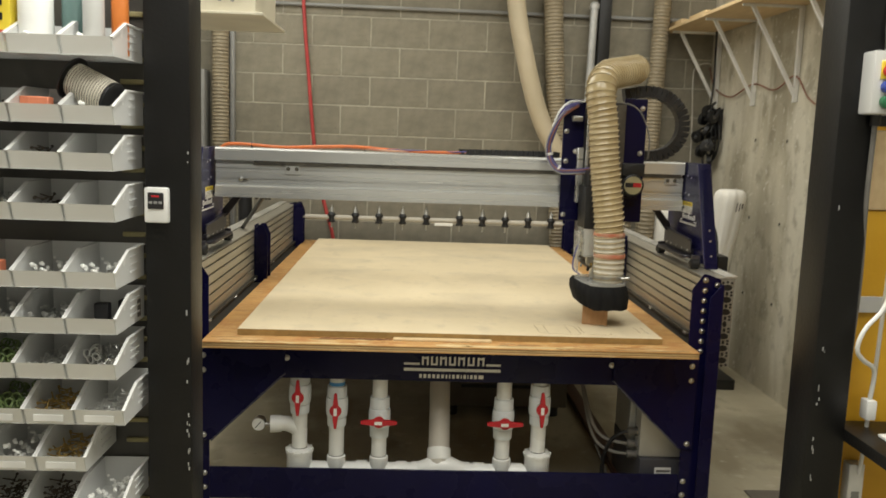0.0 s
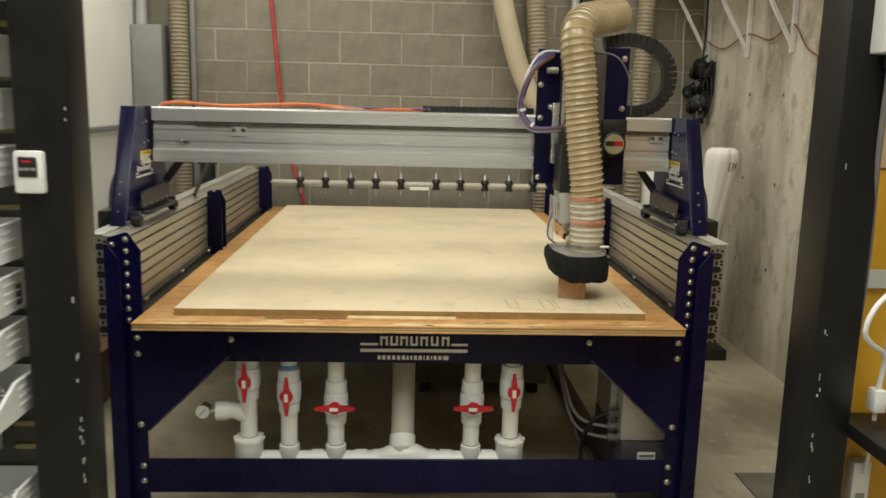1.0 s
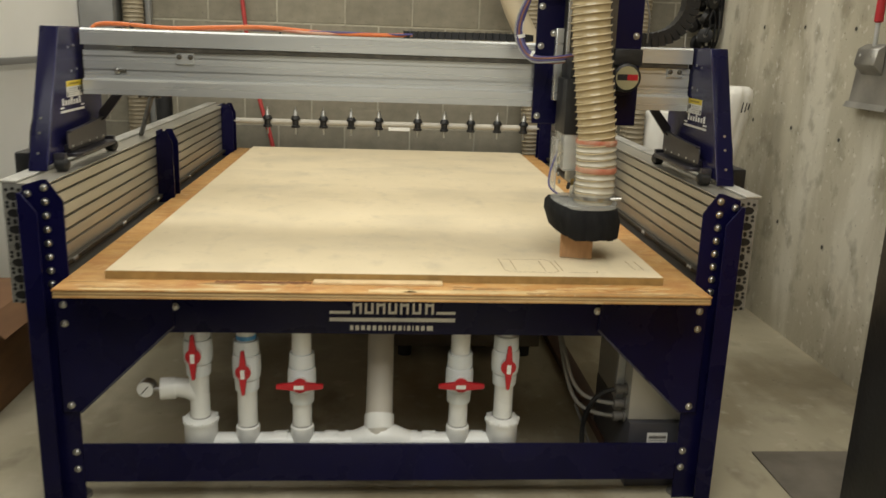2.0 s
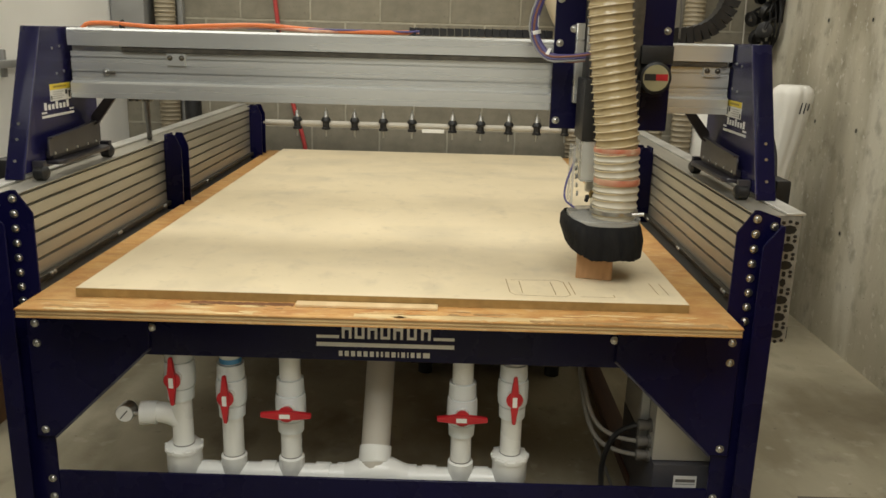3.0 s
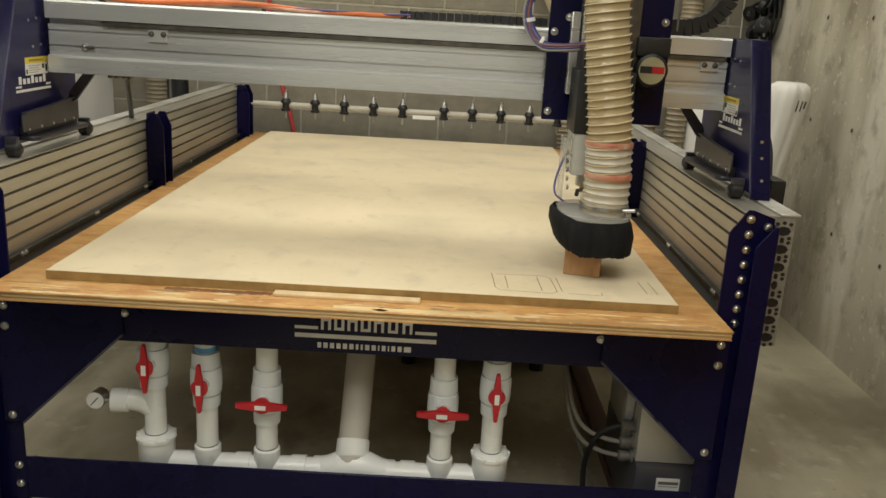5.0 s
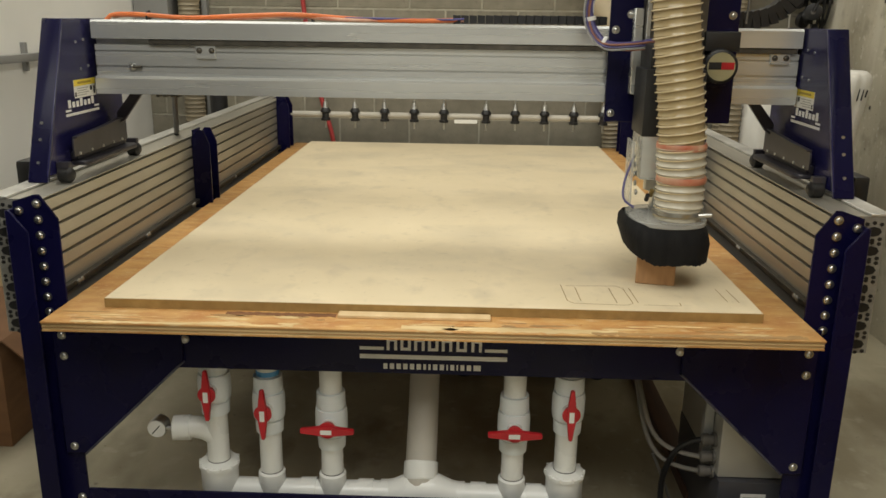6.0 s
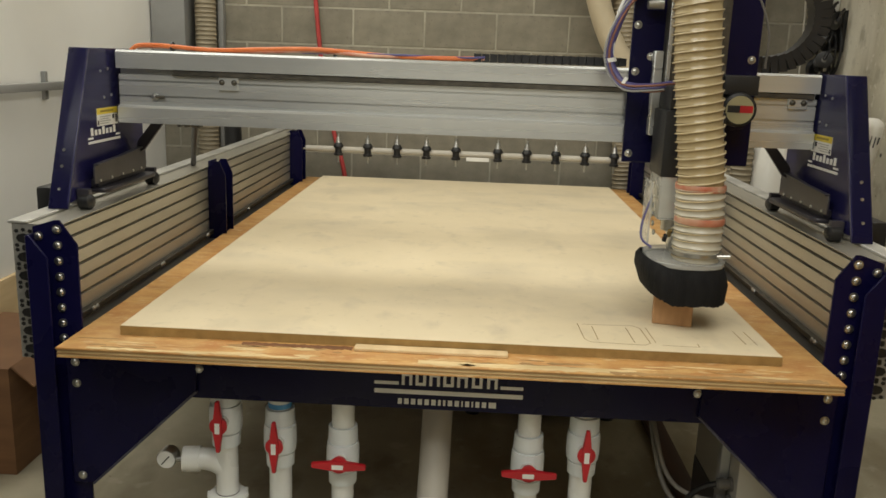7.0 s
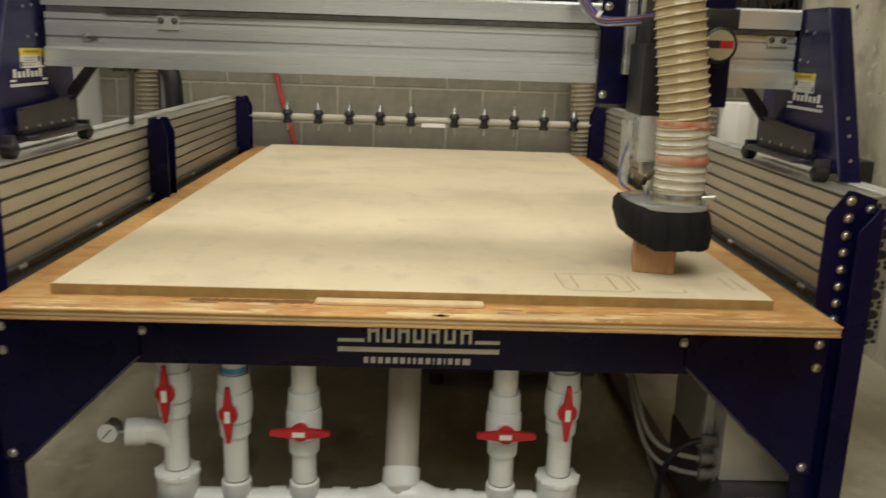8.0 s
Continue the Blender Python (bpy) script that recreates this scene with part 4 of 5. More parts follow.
def valve(x, zc, upright, y=PY, bottom=0.15, blue=False, big=False, body_up=0.055):
    v = part("riser", rod((x, y, bottom), (x, y, 0.60), 0.0285, 20), PVC, pipes)
    bz = 0.232 if big else 0.205
    br = 0.048 if big else 0.035
    part("glue_ring", sweep([(x, y, bz + 0.0035), (x, y, bz + 0.0065)], 0.0290, 20), GREYC, v)
    part("socket", sweep([(x, y, bottom), (x, y, bottom + 0.01), (x, y, bz), (x, y, bz + 0.003), (x, y, bz + 0.004)], [br * 0.9, br, br, br - 0.004, 0.029], 24), PVC, v)
    if big:
        part("union_rim", sweep([(x, y, bz - 0.016), (x, y, bz - 0.014), (x, y, bz - 0.004), (x, y, bz - 0.002)], [br, br + 0.0035, br + 0.0035, br], 24), PVC, v)
        for k in range(10):
            a = 2 * math.pi * k / 10
            part("union_lug", box(x + (br + 0.001) * math.cos(a) - 0.004, x + (br + 0.001) * math.cos(a) + 0.004, y + (br + 0.001) * math.sin(a) - 0.004, y + (br + 0.001) * math.sin(a) + 0.004, bz - 0.010, bz + 0.001, 0.001), PVC, v)
    prof = ((-0.076, 0.0300), (-0.0755, 0.0350), (-0.042, 0.0362), (-0.0415, 0.0335), (-0.036, 0.0335), (-0.0355, 0.0395), (-0.018, 0.0415), (0.018, 0.0415), (0.034, 0.0395), (0.0345, 0.0345),
            (0.040, 0.0345), (0.0405, 0.0375), (0.078, 0.0362), (0.0785, 0.0300))
    body = part("valve_body", sweep([(x, y, zc + a) for a, _ in prof], [b_ for _, b_ in prof], 28), VALVE, v)
    part("valve_neck", rod((x, y - 0.02, zc), (x, y - 0.05, zc), 0.019, 18), PVC, body)
    if blue:
        part("primer_ring", sweep([(x, y, zc + 0.081), (x, y, zc + 0.094)], 0.0292, 24), surface("blue_primer", (0.05, 0.25, 0.55), (0.1, 0.35, 0.65), 30, 0.4), body)
    hd = part("handle_hub", sweep([(x, y - 0.03, zc), (x, y - 0.058, zc), (x, y - 0.066, zc), (x, y - 0.068, zc)], [0.016, 0.018, 0.0225, 0.015], 20), RED, body, "red plastic handle")
    L = 0.067
    if upright:
        bm = prism([(x - 0.011, zc - L * 0.2), (x - 0.0045, zc - L), (x + 0.0045, zc - L), (x + 0.011, zc - L * 0.2), (x + 0.011, zc + L * 0.2), (x + 0.0045, zc + L), (x - 0.0045, zc + L), (x - 0.011, zc + L * 0.2)], "y", y - 0.075, y - 0.062, bev=0.002)
        tag = box(x - 0.006, x + 0.006, y - 0.0762, y - 0.0755, zc - 0.016, zc + 0.012, 0)
    else:
        bm = prism([(x - L, zc - 0.0065), (x - L * 0.2, zc - 0.012), (x + L * 0.2, zc - 0.012), (x + L, zc - 0.0065), (x + L, zc + 0.0065), (x + L * 0.2, zc + 0.012), (x - L * 0.2, zc + 0.012), (x - L, zc + 0.0065)], "y", y - 0.075, y - 0.062, bev=0.002)
        tag = box(x - 0.016, x + 0.012, y - 0.0762, y - 0.0755, zc - 0.007, zc + 0.005, 0)
    part("lever", bm, RED, hd)
    part("tag", tag, WHITE, hd)
    return v


v1 = valve(-0.554, 0.447, True, big=True)
valve(-0.416, 0.400, True, blue=True)
valve(-0.256, 0.360, False)
valve(0.211, 0.363, False)
valve(0.347, 0.420, True, big=True)
# side tee with a gauge on the first riser
part("tee", sweep(smooth_path([(-0.552, PY, 0.30), (-0.580, PY, 0.318), (-0.61, PY - 0.005, 0.328), (-0.635, PY - 0.01, 0.328)], 0.012), 0.0285, 20), PVC, v1)
part("tee_collar", rod((-0.620, PY - 0.008, 0.328), (-0.662, PY - 0.014, 0.328), 0.0325, 20), PVC, v1)
g = part("gauge_stem", rod((-0.662, PY - 0.014, 0.328), (-0.685, PY - 0.016, 0.328), 0.007, 12), STEEL, v1)
gc = part("gauge_case", sweep([(-0.704, PY + 0.012, 0.328), (-0.704, PY - 0.02, 0.328), (-0.704, PY - 0.024, 0.328)], [0.024, 0.0255, 0.0235], 28), STEEL, v1, "small round pressure gauge")
part("gauge_face", sweep([(-0.704, PY - 0.0242, 0.328), (-0.704, PY - 0.0248, 0.328)], [0.0228, 0.0228], 28), WHITE, gc)
ndl = prism([(-0.717, 0.315), (-0.715, 0.313), (-0.694, 0.337), (-0.696, 0.339)], "y", PY - 0.0256, PY - 0.0252)
part("needle", ndl, BLACK, gc)
# middle pipe that runs back under the bed
mid = part("suction_pipe", rod((-0.027, PY + 0.02, 0.20), (-0.022, PY + 0.30, 0.62), 0.0405, 24), GREY_PVC, pipes, "dusty wide suction pipe")
part("wye_neck", sweep(smooth_path([(-0.027, PY, 0.155), (-0.027, PY + 0.004, 0.178), (-0.027, PY + 0.012, 0.195)], 0.01), 0.043, 24), GREY_PVC, pipes)
part("collar", sweep([(-0.027, PY + 0.006, 0.186), (-0.027, PY + 0.008, 0.189), (-0.0265, PY + 0.032, 0.2245), (-0.0265, PY + 0.033, 0.226)], [0.042, 0.0450, 0.0450, 0.040], 28), PVC, pipes)
part("wye_saddle", sweep([(-0.115, PY, 0.150), (-0.09, PY, 0.152), (-0.055, PY, 0.162), (-0.02, PY, 0.168), (0.015, PY, 0.162), (0.05, PY, 0.152), (0.075, PY, 0.150)], [0.033, 0.036, 0.042, 0.046, 0.042, 0.036, 0.033], 24), PVC, pipes)

# made-up slatted box deep under the bed, standing in for the darkness there
pump = thing("shade_filler_box", (0.36, 1.55, 0), "made-up dark brown box filling the darkness under the table", "pump")
part("case", box(0.02, 0.66, 1.15, 1.95, 0.06, 0.50, 0.008), FILLER_BROWN, pump)
for px in (0.08, 0.60):
    for py in (1.22, 1.88):
        part("foot", rod((px, py, 0.0), (px, py, 0.06), 0.03, 12), BLACK, pump)
for k in range(6):
    part("vent_slat", box(0.12, 0.56, 1.143, 1.1495, 0.16 + 0.04 * k, 0.176 + 0.04 * k, 0.001), BLACK, pump)

# control cabinet
cab = thing("control_cabinet", (0.83, 0.3, 0.0), "grey steel control cabinet with cable glands under the table", "electrical cabinet")
part("body", box(0.742, 0.955, 0.125, 0.50, 0.218, 0.525, 0.004), PALE_CAB, cab)
part("plinth", box(0.742, 0.955, 0.105, 0.51, 0.0, 0.216, 0.004), surface("dark_grey_enamel", (0.045, 0.045, 0.055), (0.06, 0.06, 0.07), 8, 0.45), cab)
lab = part("maker_plate", box(0.800, 0.864, 0.1035, 0.1045, 0.140, 0.184, 0), WHITE, cab, "white plate")
part("text_bar", box(0.806, 0.860, 0.1028, 0.1034, 0.165, 0.174, 0), GREYC, lab)
part("text_bar", box(0.806, 0.860, 0.1028, 0.1034, 0.158, 0.1605, 0), GREY, lab)
for k, gz in enumerate((0.304, 0.254, 0.212)):
    gl = part("cable_gland", sweep([(0.742, 0.165, gz), (0.735, 0.165, gz), (0.7345, 0.165, gz), (0.722, 0.165, gz), (0.7215, 0.165, gz), (0.706, 0.165, gz), (0.702, 0.165, gz)], [0.019, 0.019, 0.014, 0.014, 0.0165, 0.0155, 0.008], 14), GREYC, cab)
    if k:
        part("cable", sweep(smooth_path([(0.704, 0.165, gz), (0.66, 0.18, gz + 0.002), (0.615, 0.21, gz + 0.012), (0.585, 0.24, gz + 0.05), (0.565, 0.28, gz + 0.13), (0.555, 0.40, 0.48), (0.55, 0.55, 0.60)], 0.02), 0.0065, 8), CABLE_LIGHT, gl)
part("cable", sweep(smooth_path([(0.704, 0.165, 0.304), (0.675, 0.17, 0.292), (0.645, 0.18, 0.26), (0.625, 0.19, 0.20), (0.618, 0.19, 0.14), (0.63, 0.2, 0.05), (0.66, 0.22, 0.008)], 0.02), 0.0078, 8), BLACK, cab)
part("cable", sweep(smooth_path([(0.60, 0.24, 0.22), (0.63, 0.24, 0.15), (0.66, 0.24, 0.07), (0.67, 0.25, 0.006)], 0.02), 0.0045, 8), GREYC, cab)
part("back_strip", box(0.716, 0.741, 0.19, 0.215, 0.218, 0.6, 0.002), GALV, cab)

solo("floor_plank", box(0.735, 0.80, 0.35, 2.2, 0.0, 0.035, 0.003), surface("dark_stained_wood", (0.05, 0.025, 0.016), (0.085, 0.043, 0.027), 8, 0.6, 0, 0.15, 80, stretch=(5, 0.5, 5)), "dark reddish plank lying on the floor under the table", "plank")

# ---------- tool holder rail ----------
rail = thing("tool_holder_rail", (-0.03, 2.55, 0.70), "grey bar with upright tool holders across the table end", "tool rack")
part("bar", rod((-0.862, 2.56, 0.858), (0.862, 2.56, 0.858), 0.016, 14), GREY_PVC, rail)
hx = [-0.677 + 0.1555 * k for k in range(5)] + [0.165 + 0.152 * k for k in range(5)]
for x in hx:
    h = part("tool_holder", sweep([(x, 2.548, 0.826), (x, 2.548, 0.828), (x, 2.548, 0.838), (x, 2.548, 0.842), (x, 2.548, 0.868), (x, 2.548, 0.872), (x, 2.548, 0.882), (x, 2.548, 0.895)], [0.013, 0.024, 0.024, 0.018, 0.018, 0.026, 0.026, 0.016], 18), BLACK, rail)
    part("taper", sweep([(x, 2.548, 0.895), (x, 2.548, 0.90), (x, 2.548, 0.925), (x, 2.548, 0.926), (x, 2.548, 0.942)], [0.016, 0.015, 0.010, 0.005, 0.004], 14), STEEL, h)
    part("cutter", rod((x, 2.548, 0.79), (x, 2.548, 0.827), 0.005, 8), STEEL, h)
part("tag", box(0.0, 0.12, 2.532, 2.536, 0.825, 0.845, 0.001), WHITE, rail)

# ---------- back wall services ----------
# red air hose
solo("red_air_hose", sweep(smooth_path([(-0.935, 2.92, 2.95), (-0.925, 2.92, 2.30), (-0.885, 2.92, 1.8), (-0.84, 2.92, 1.32), (-0.77, 2.90, 0.95), (-0.70, 2.88, 0.7), (-0.66, 2.86, 0.4), (-0.66, 2.8, 0.02)], 0.03), 0.0125, 10), RUBBER, "red rubber air hose hanging on the block wall", "hose")
solo("wall_conduit", rod((-1.42, 2.93, 2.268), (1.9, 2.93, 2.258), 0.013, 12), GREY, "thin grey steel conduit along the block wall", "conduit")
solo("dust_pipe", sweep(smooth_path([(0.44, 2.78, 2.95), (0.50, 2.78, 2.35), (0.57, 2.78, 2.0), (0.68, 2.78, 1.62), (0.80, 2.78, 1.38), (0.95, 2.78, 1.22), (1.15, 2.78, 1.15)], 0.03), 0.062, 24), CREAM, "smooth cream duct bending along the block wall", "duct")
def wall_hose(x, y, z0, z1, r, lean=0.0):
    t = thing("wall_hose", (x, y, z0), "dusty ribbed grey hose hanging on the wall", "hose", "wall hoses")
    part("ribbed_tube", ribbed([(x, y, z0), (x - lean * 0.5, y, (z0 + z1) / 2), (x - lean, y, z1)], r, 0.024, 0.005, 20), HOSE_OLD, t)
    part("cuff", rod((x, y, z0 - 0.001), (x, y, z0 + 0.05), r + 0.007, 20), BLACK, t)


wall_hose(0.935, 2.83, 0.02, 2.95, 0.063, 0.22)
wall_hose(1.46, 2.83, 0.02, 2.95, 0.055, -0.06)
wall_hose(1.21, 1.85, 0.02, 1.03, 0.043)
wall_hose(-1.47, 2.86, 0.02, 2.95, 0.055, 0.0)
wall_hose(1.115, 1.95, 0.02, 1.08, 0.03)
solo("wall_batten", box(-1.415, -1.385, 2.90, 2.949, 0.0, 2.98, 0.003), GREY, "thin grey upright strip at the end of the block wall", "strip")
pole = thing("lift_pole", (1.05, 2.86, 1.4), "galvanised pole with a collar beside a dark steel upright", "pole")
part("tube", rod((1.03, 2.84, 1.2), (1.045, 2.84, 2.30), 0.026, 16), GALV, pole)
part("cap", sweep([(1.045, 2.84, 2.30), (1.045, 2.84, 2.33), (1.045, 2.84, 2.345)], [0.034, 0.034, 0.02], 16), GALV, pole)
part("upright", box(1.08, 1.16, 2.82, 2.90, 0.0, 2.95, 0.003), POST, pole)
# grey electrical box in the corner
eb = thing("electrical_box", (-1.65, 2.85, 0.9), "tall grey steel electrical box with a conduit in the corner", "electrical box")
part("body", box(-1.745, -1.56, 2.78, 2.945, 1.20, 1.80, 0.004), GREY, eb)
part("conduit", rod((-1.70, 2.86, 1.80), (-1.70, 2.86, 2.95), 0.035, 16), GALV, eb)
part("coupling", rod((-1.70, 2.86, 2.02), (-1.70, 2.86, 2.05), 0.042, 16), BLACK, eb)
solo("black_duct", sweep(smooth_path([(-1.24, 2.55, 0.0), (-1.24, 2.55, 0.6), (-1.245, 2.56, 0.98), (-1.28, 2.58, 1.08), (-1.36, 2.62, 1.13), (-1.50, 2.68, 1.14)], 0.02), 0.045, 16), BLACK, "black bent duct rising from the floor by the wall", "duct")
# door track on the white wall
tr = thing("wall_rail", (LEFT_X, 1.6, 1.16), "galvanised steel rail fixed along the white wall", "rail")
part("rail_bar", box(LEFT_X + 0.02, LEFT_X + 0.05, -0.5, 2.77, 1.161, 1.193, 0.004), GREY, tr)
for y in (0.386, 1.607):
    part("bracket", box(LEFT_X, LEFT_X + 0.02, y - 0.011, y + 0.011, 1.122, 1.236, 0.002), GREY, tr)
# beige unit hanging near the left
hu = thing("hanging_unit", (-1.1, 1.3, 1.9), "beige metal filter unit hanging from the ceiling", "unit")
part("casing", box(-1.39, -0.93, 1.22, 1.80, 1.962, 2.3, 0.006), BEIGE, hu)
part("lip", box(-1.41, -0.885, 1.16, 1.86, 1.948, 1.961, 0.002), BEIGE, hu)
part("display", box(-1.30, -1.20, 1.2165, 1.2192, 2.03, 2.06, 0.001), BLACK, hu)
for k in range(4):
    part("knob", rod((-1.10 + 0.03 * k, 1.2192, 2.02 + 0.02 * (k % 2)), (-1.10 + 0.03 * k, 1.208, 2.02 + 0.02 * (k % 2)), 0.008, 12), GREY, hu)
for y in (1.3, 1.9):
    part("hanger", rod((-1.1, y, 2.3), (-1.1, y, CEIL), 0.006, 8), STEEL, hu)

# ---------- shelf on the cast wall ----------
shelf = thing("wall_shelf", (1.75, 2.0, 2.17), "pine board shelf on white steel brackets on the concrete wall", "shelf")
part("shelf_board", box(1.55, 1.918, 0.4, 2.93, 2.172, 2.192, 0.002), PINE, shelf)
for y in (2.79, 2.16, 1.60, 1.0):
    b = part("bracket", box(1.893, 1.9185, y - 0.010, y + 0.010, 1.66, 2.171, 0.002), WHITE, shelf)
    part("brace", prism([(1.896, 1.70), (1.896, 1.725), (1.64, 2.171), (1.625, 2.171), (1.625, 2.16), (1.89, 1.70)], "y", y - 0.009, y + 0.009), WHITE, b)
    part("arm", box(1.58, 1.892, y - 0.012, y + 0.012, 2.158, 2.1715, 0.001), WHITE, b)
for x, y, w in ((1.60, 2.7, 0.16), (1.62, 2.3, 0.22)):
    solo("timber_offcut", box(x, x + w, y, y + 0.3, 2.1922, 2.24, 0.003), PINE, "short pine offcut lying on the wall shelf", "offcut", group="offcuts on the shelf")
solo("extension_cord", sweep(smooth_path([(1.905, 2.95, 1.95), (1.90, 2.80, 1.80), (1.90, 2.5, 1.73), (1.90, 2.16, 1.79), (1.90, 1.85, 1.74), (1.90, 1.60, 1.80), (1.90, 1.40, 1.66), (1.905, 1.1, 1.60), (1.905, 0.5, 1.62)], 0.03), 0.0045, 8), BROWN, "thin brown cord looped along the concrete wall", "cord")
# casters and cords hung in the corner
hang = thing("hung_casters", (1.86, 2.75, 1.5), "black casters and cord loops hanging in a bunch on the wall", "casters")
rng = random.Random(11)
part("hook_board", box(1.90, 1.9185, 2.66, 2.86, 1.45, 1.66, 0.004), BLACK, hang)
for k, (y, z) in enumerate(((2.62, 1.60), (2.72, 1.64), (2.82, 1.59), (2.66, 1.51), (2.77, 1.50), (2.85, 1.47), (2.64, 1.41), (2.74, 1.39), (2.81, 1.37), (2.70, 1.31))):
    x = 1.84 + rng.uniform(-0.03, 0.02)
    ax = Vector((rng.uniform(-1, 1), rng.uniform(-1, -0.2), rng.uniform(-0.4, 0.4))).normalized()
    c = Vector((x, y, z))
    w = part("caster_wheel", sweep([c - ax * 0.016, c - ax * 0.013, c + ax * 0.013, c + ax * 0.016], [0.034, 0.042, 0.042, 0.034], 18), BLACK, hang)
    part("hub", rod(c - ax * 0.0175, c + ax * 0.0175, 0.013, 12), STEEL if k % 3 == 1 else GREYC, w)
    part("fork", sweep(smooth_path([c + Vector((0.0, 0.0, 0.0)) + ax * 0.024, c + Vector((0.02, 0.0, 0.045)) + ax * 0.02, c + Vector((0.045, 0.0, 0.06))], 0.015), 0.008, 6), BLACK, w)
for k in range(3):
    cy, cz, rr = 2.68 + 0.06 * k, 1.46 - 0.03 * k, 0.12 + 0.02 * k
    part("cord_loop", sweep([(1.885 - 0.006 * k, cy + rr * 0.55 * math.cos(a), cz + rr * math.sin(a)) for a in (2 * math.pi * q / 28 for q in range(29))], 0.0065, 8), BLACK, hang)
part("cord", sweep(smooth_path([(1.86, 2.75, 1.66), (1.88, 2.78, 1.85), (1.86, 2.74, 2.17)], 0.02), 0.007, 8), BLACK, hang)
part("loop", sweep(smooth_path([(1.80, 2.9, 1.25), (1.79, 2.9, 1.6), (1.775, 2.9, 1.88), (1.80, 2.9, 1.955), (1.87, 2.9, 1.975), (1.905, 2.9, 1.96)], 0.02), 0.005, 8), GREY_PVC, hang)

# dustpan on the cast wall
pan = thing("dustpan", (1.90, 1.05, 1.3), "bare steel dustpan with a red handle hanging on the concrete wall", "dustpan")
PAN = surface("worn_sheet_steel", (0.30, 0.29, 0.27), (0.42, 0.41, 0.38), 9, 0.38, 0.7, 0.1, 60, blotch=0.25)
top = [(0.88 + 0.05 - 0.05 * math.cos(a), 1.36 + 0.06 * math.sin(a)) for a in (0.0, 0.4, 0.8, 1.2, 1.57)]
top += [(1.05 + 0.05 * math.sin(a), 1.36 + 0.06 * math.cos(a)) for a in (0.0, 0.4, 0.8, 1.2, 1.57)]
body = part("pan_plate", prism([(0.85, 1.185), *top, (1.13, 1.185)], "x", 1.880, 1.885, bev=0.001), PAN, pan)
part("folded_lip", prism([(1.86, 1.17), (1.884, 1.165), (1.886, 1.185), (1.872, 1.192)], "y", 0.845, 1.135), PAN, pan)
part("hood", prism([(1.8795, 1.42), (1.845, 1.40), (1.835, 1.34), (1.8795, 1.30)], "y", 0.92, 1.06, bev=0.004), PAN, pan)
for q in ((0.95, 1.405), (0.99, 1.385), (1.03, 1.405)):
    shared("rivet", SMALL_BOLT, pan, (1.842, q[0], q[1] - 0.03), TO_LEFT)
part("ferrule", rod((1.872, 0.99, 1.40), (1.872, 0.99, 1.50), 0.009, 12), GALV, pan)
part("grip", sweep([(1.872, 0.99, 1.50), (1.872, 0.99, 1.505), (1.872, 0.99, 1.62), (1.872, 0.99, 1.70)], [0.011, 0.017, 0.015, 0.013], 14), RED, pan, "red plastic grip")

pan.location = (1.90, 1.07, 1.258)

# white collector bag behind the table
bag = thing("filter_bag", (1.55, 1.75, 0), "white cloth dust collector bag standing in the corner", "bag")
def cloth(cx, cy, levels, name):
    bm = bmesh.new()
    rng = random.Random(3)
    ph = [rng.uniform(0, 6.28) for _ in range(6)]
    rings = []
    n = 48
    for li, (z, r, dx) in enumerate(levels):
        rings.append([bm.verts.new((cx + dx + r * (1 + 0.05 * math.sin(5 * a + ph[0] + z * 3) + 0.03 * math.sin(11 * a + ph[1] - z * 4)) * math.cos(a), cy + r * (1 + 0.05 * math.sin(6 * a + ph[2] - z * 2) + 0.03 * math.sin(13 * a + ph[3])) * math.sin(a), z)) for a in (2 * math.pi * i / n for i in range(n))])
    for a, b in zip(rings, rings[1:]):
        for i in range(n):
            bm.faces.new((a[i], a[(i + 1) % n], b[(i + 1) % n], b[i]))
    bm.faces.new(rings[-1])
    bm.faces.new(rings[0][::-1])
    return part(name, bm, BAG, bag)


cloth(1.672, 1.80, [(0.06, 0.055, -0.07), (0.3, 0.056, -0.07), (0.52, 0.060, -0.062), (0.69, 0.066, -0.052), (0.80, 0.070, -0.040), (0.89, 0.074, -0.024), (1.0, 0.080, -0.010), (1.09, 0.086, 0.0), (1.125, 0.088, 0.002), (1.150, 0.080, 0.003), (1.165, 0.060, 0.003)], "upper_bag")
cloth(1.365, 1.86, [(0.06, 0.10, 0), (0.6, 0.112, 0), (0.8, 0.115, 0), (0.95, 0.11, 0), (1.03, 0.095, 0)], "lower_bag")
for k, (bx, bz, bh) in enumerate(((1.668, 1.075, 0.035), (1.683, 1.07, 0.05), (1.700, 1.07, 0.045), (1.716, 1.075, 0.03))):
    part("ink_mark", rod((bx, 1.722 + 0.9 * (bx - 1.675) ** 2, bz - bh / 2), (bx + 0.006, 1.722 + 0.9 * (bx - 1.675) ** 2, bz + bh / 2), 0.0028, 6), BLACK, bag)
part("stand", box(1.30, 1.76, 1.72, 2.05, 0.0, 0.06, 0.004), BLACK, bag)

# cardboard boxes by the white wall
cb = thing("cardboard_box", (-1.56, 0.9, 0), "brown cardboard box standing on the floor", "box")
part("carton", box(-1.70, -1.37, 0.55, 1.10, 0.0, 0.36, 0.004), CARD, cb)
part("flap", prism([(-1.37, 0.36), (-1.30, 0.30), (-1.297, 0.303), (-1.366, 0.365)], "y", 0.56, 1.14), CARD, cb)
solo("plywood_sheet", prism([(-1.728, 0.0), (-1.71, 0.0), (-1.736, 0.46), (-1.754, 0.46)], "y", 0.2, 1.4), PINE, "pale plywood sheet leaning on the white wall", "sheet")

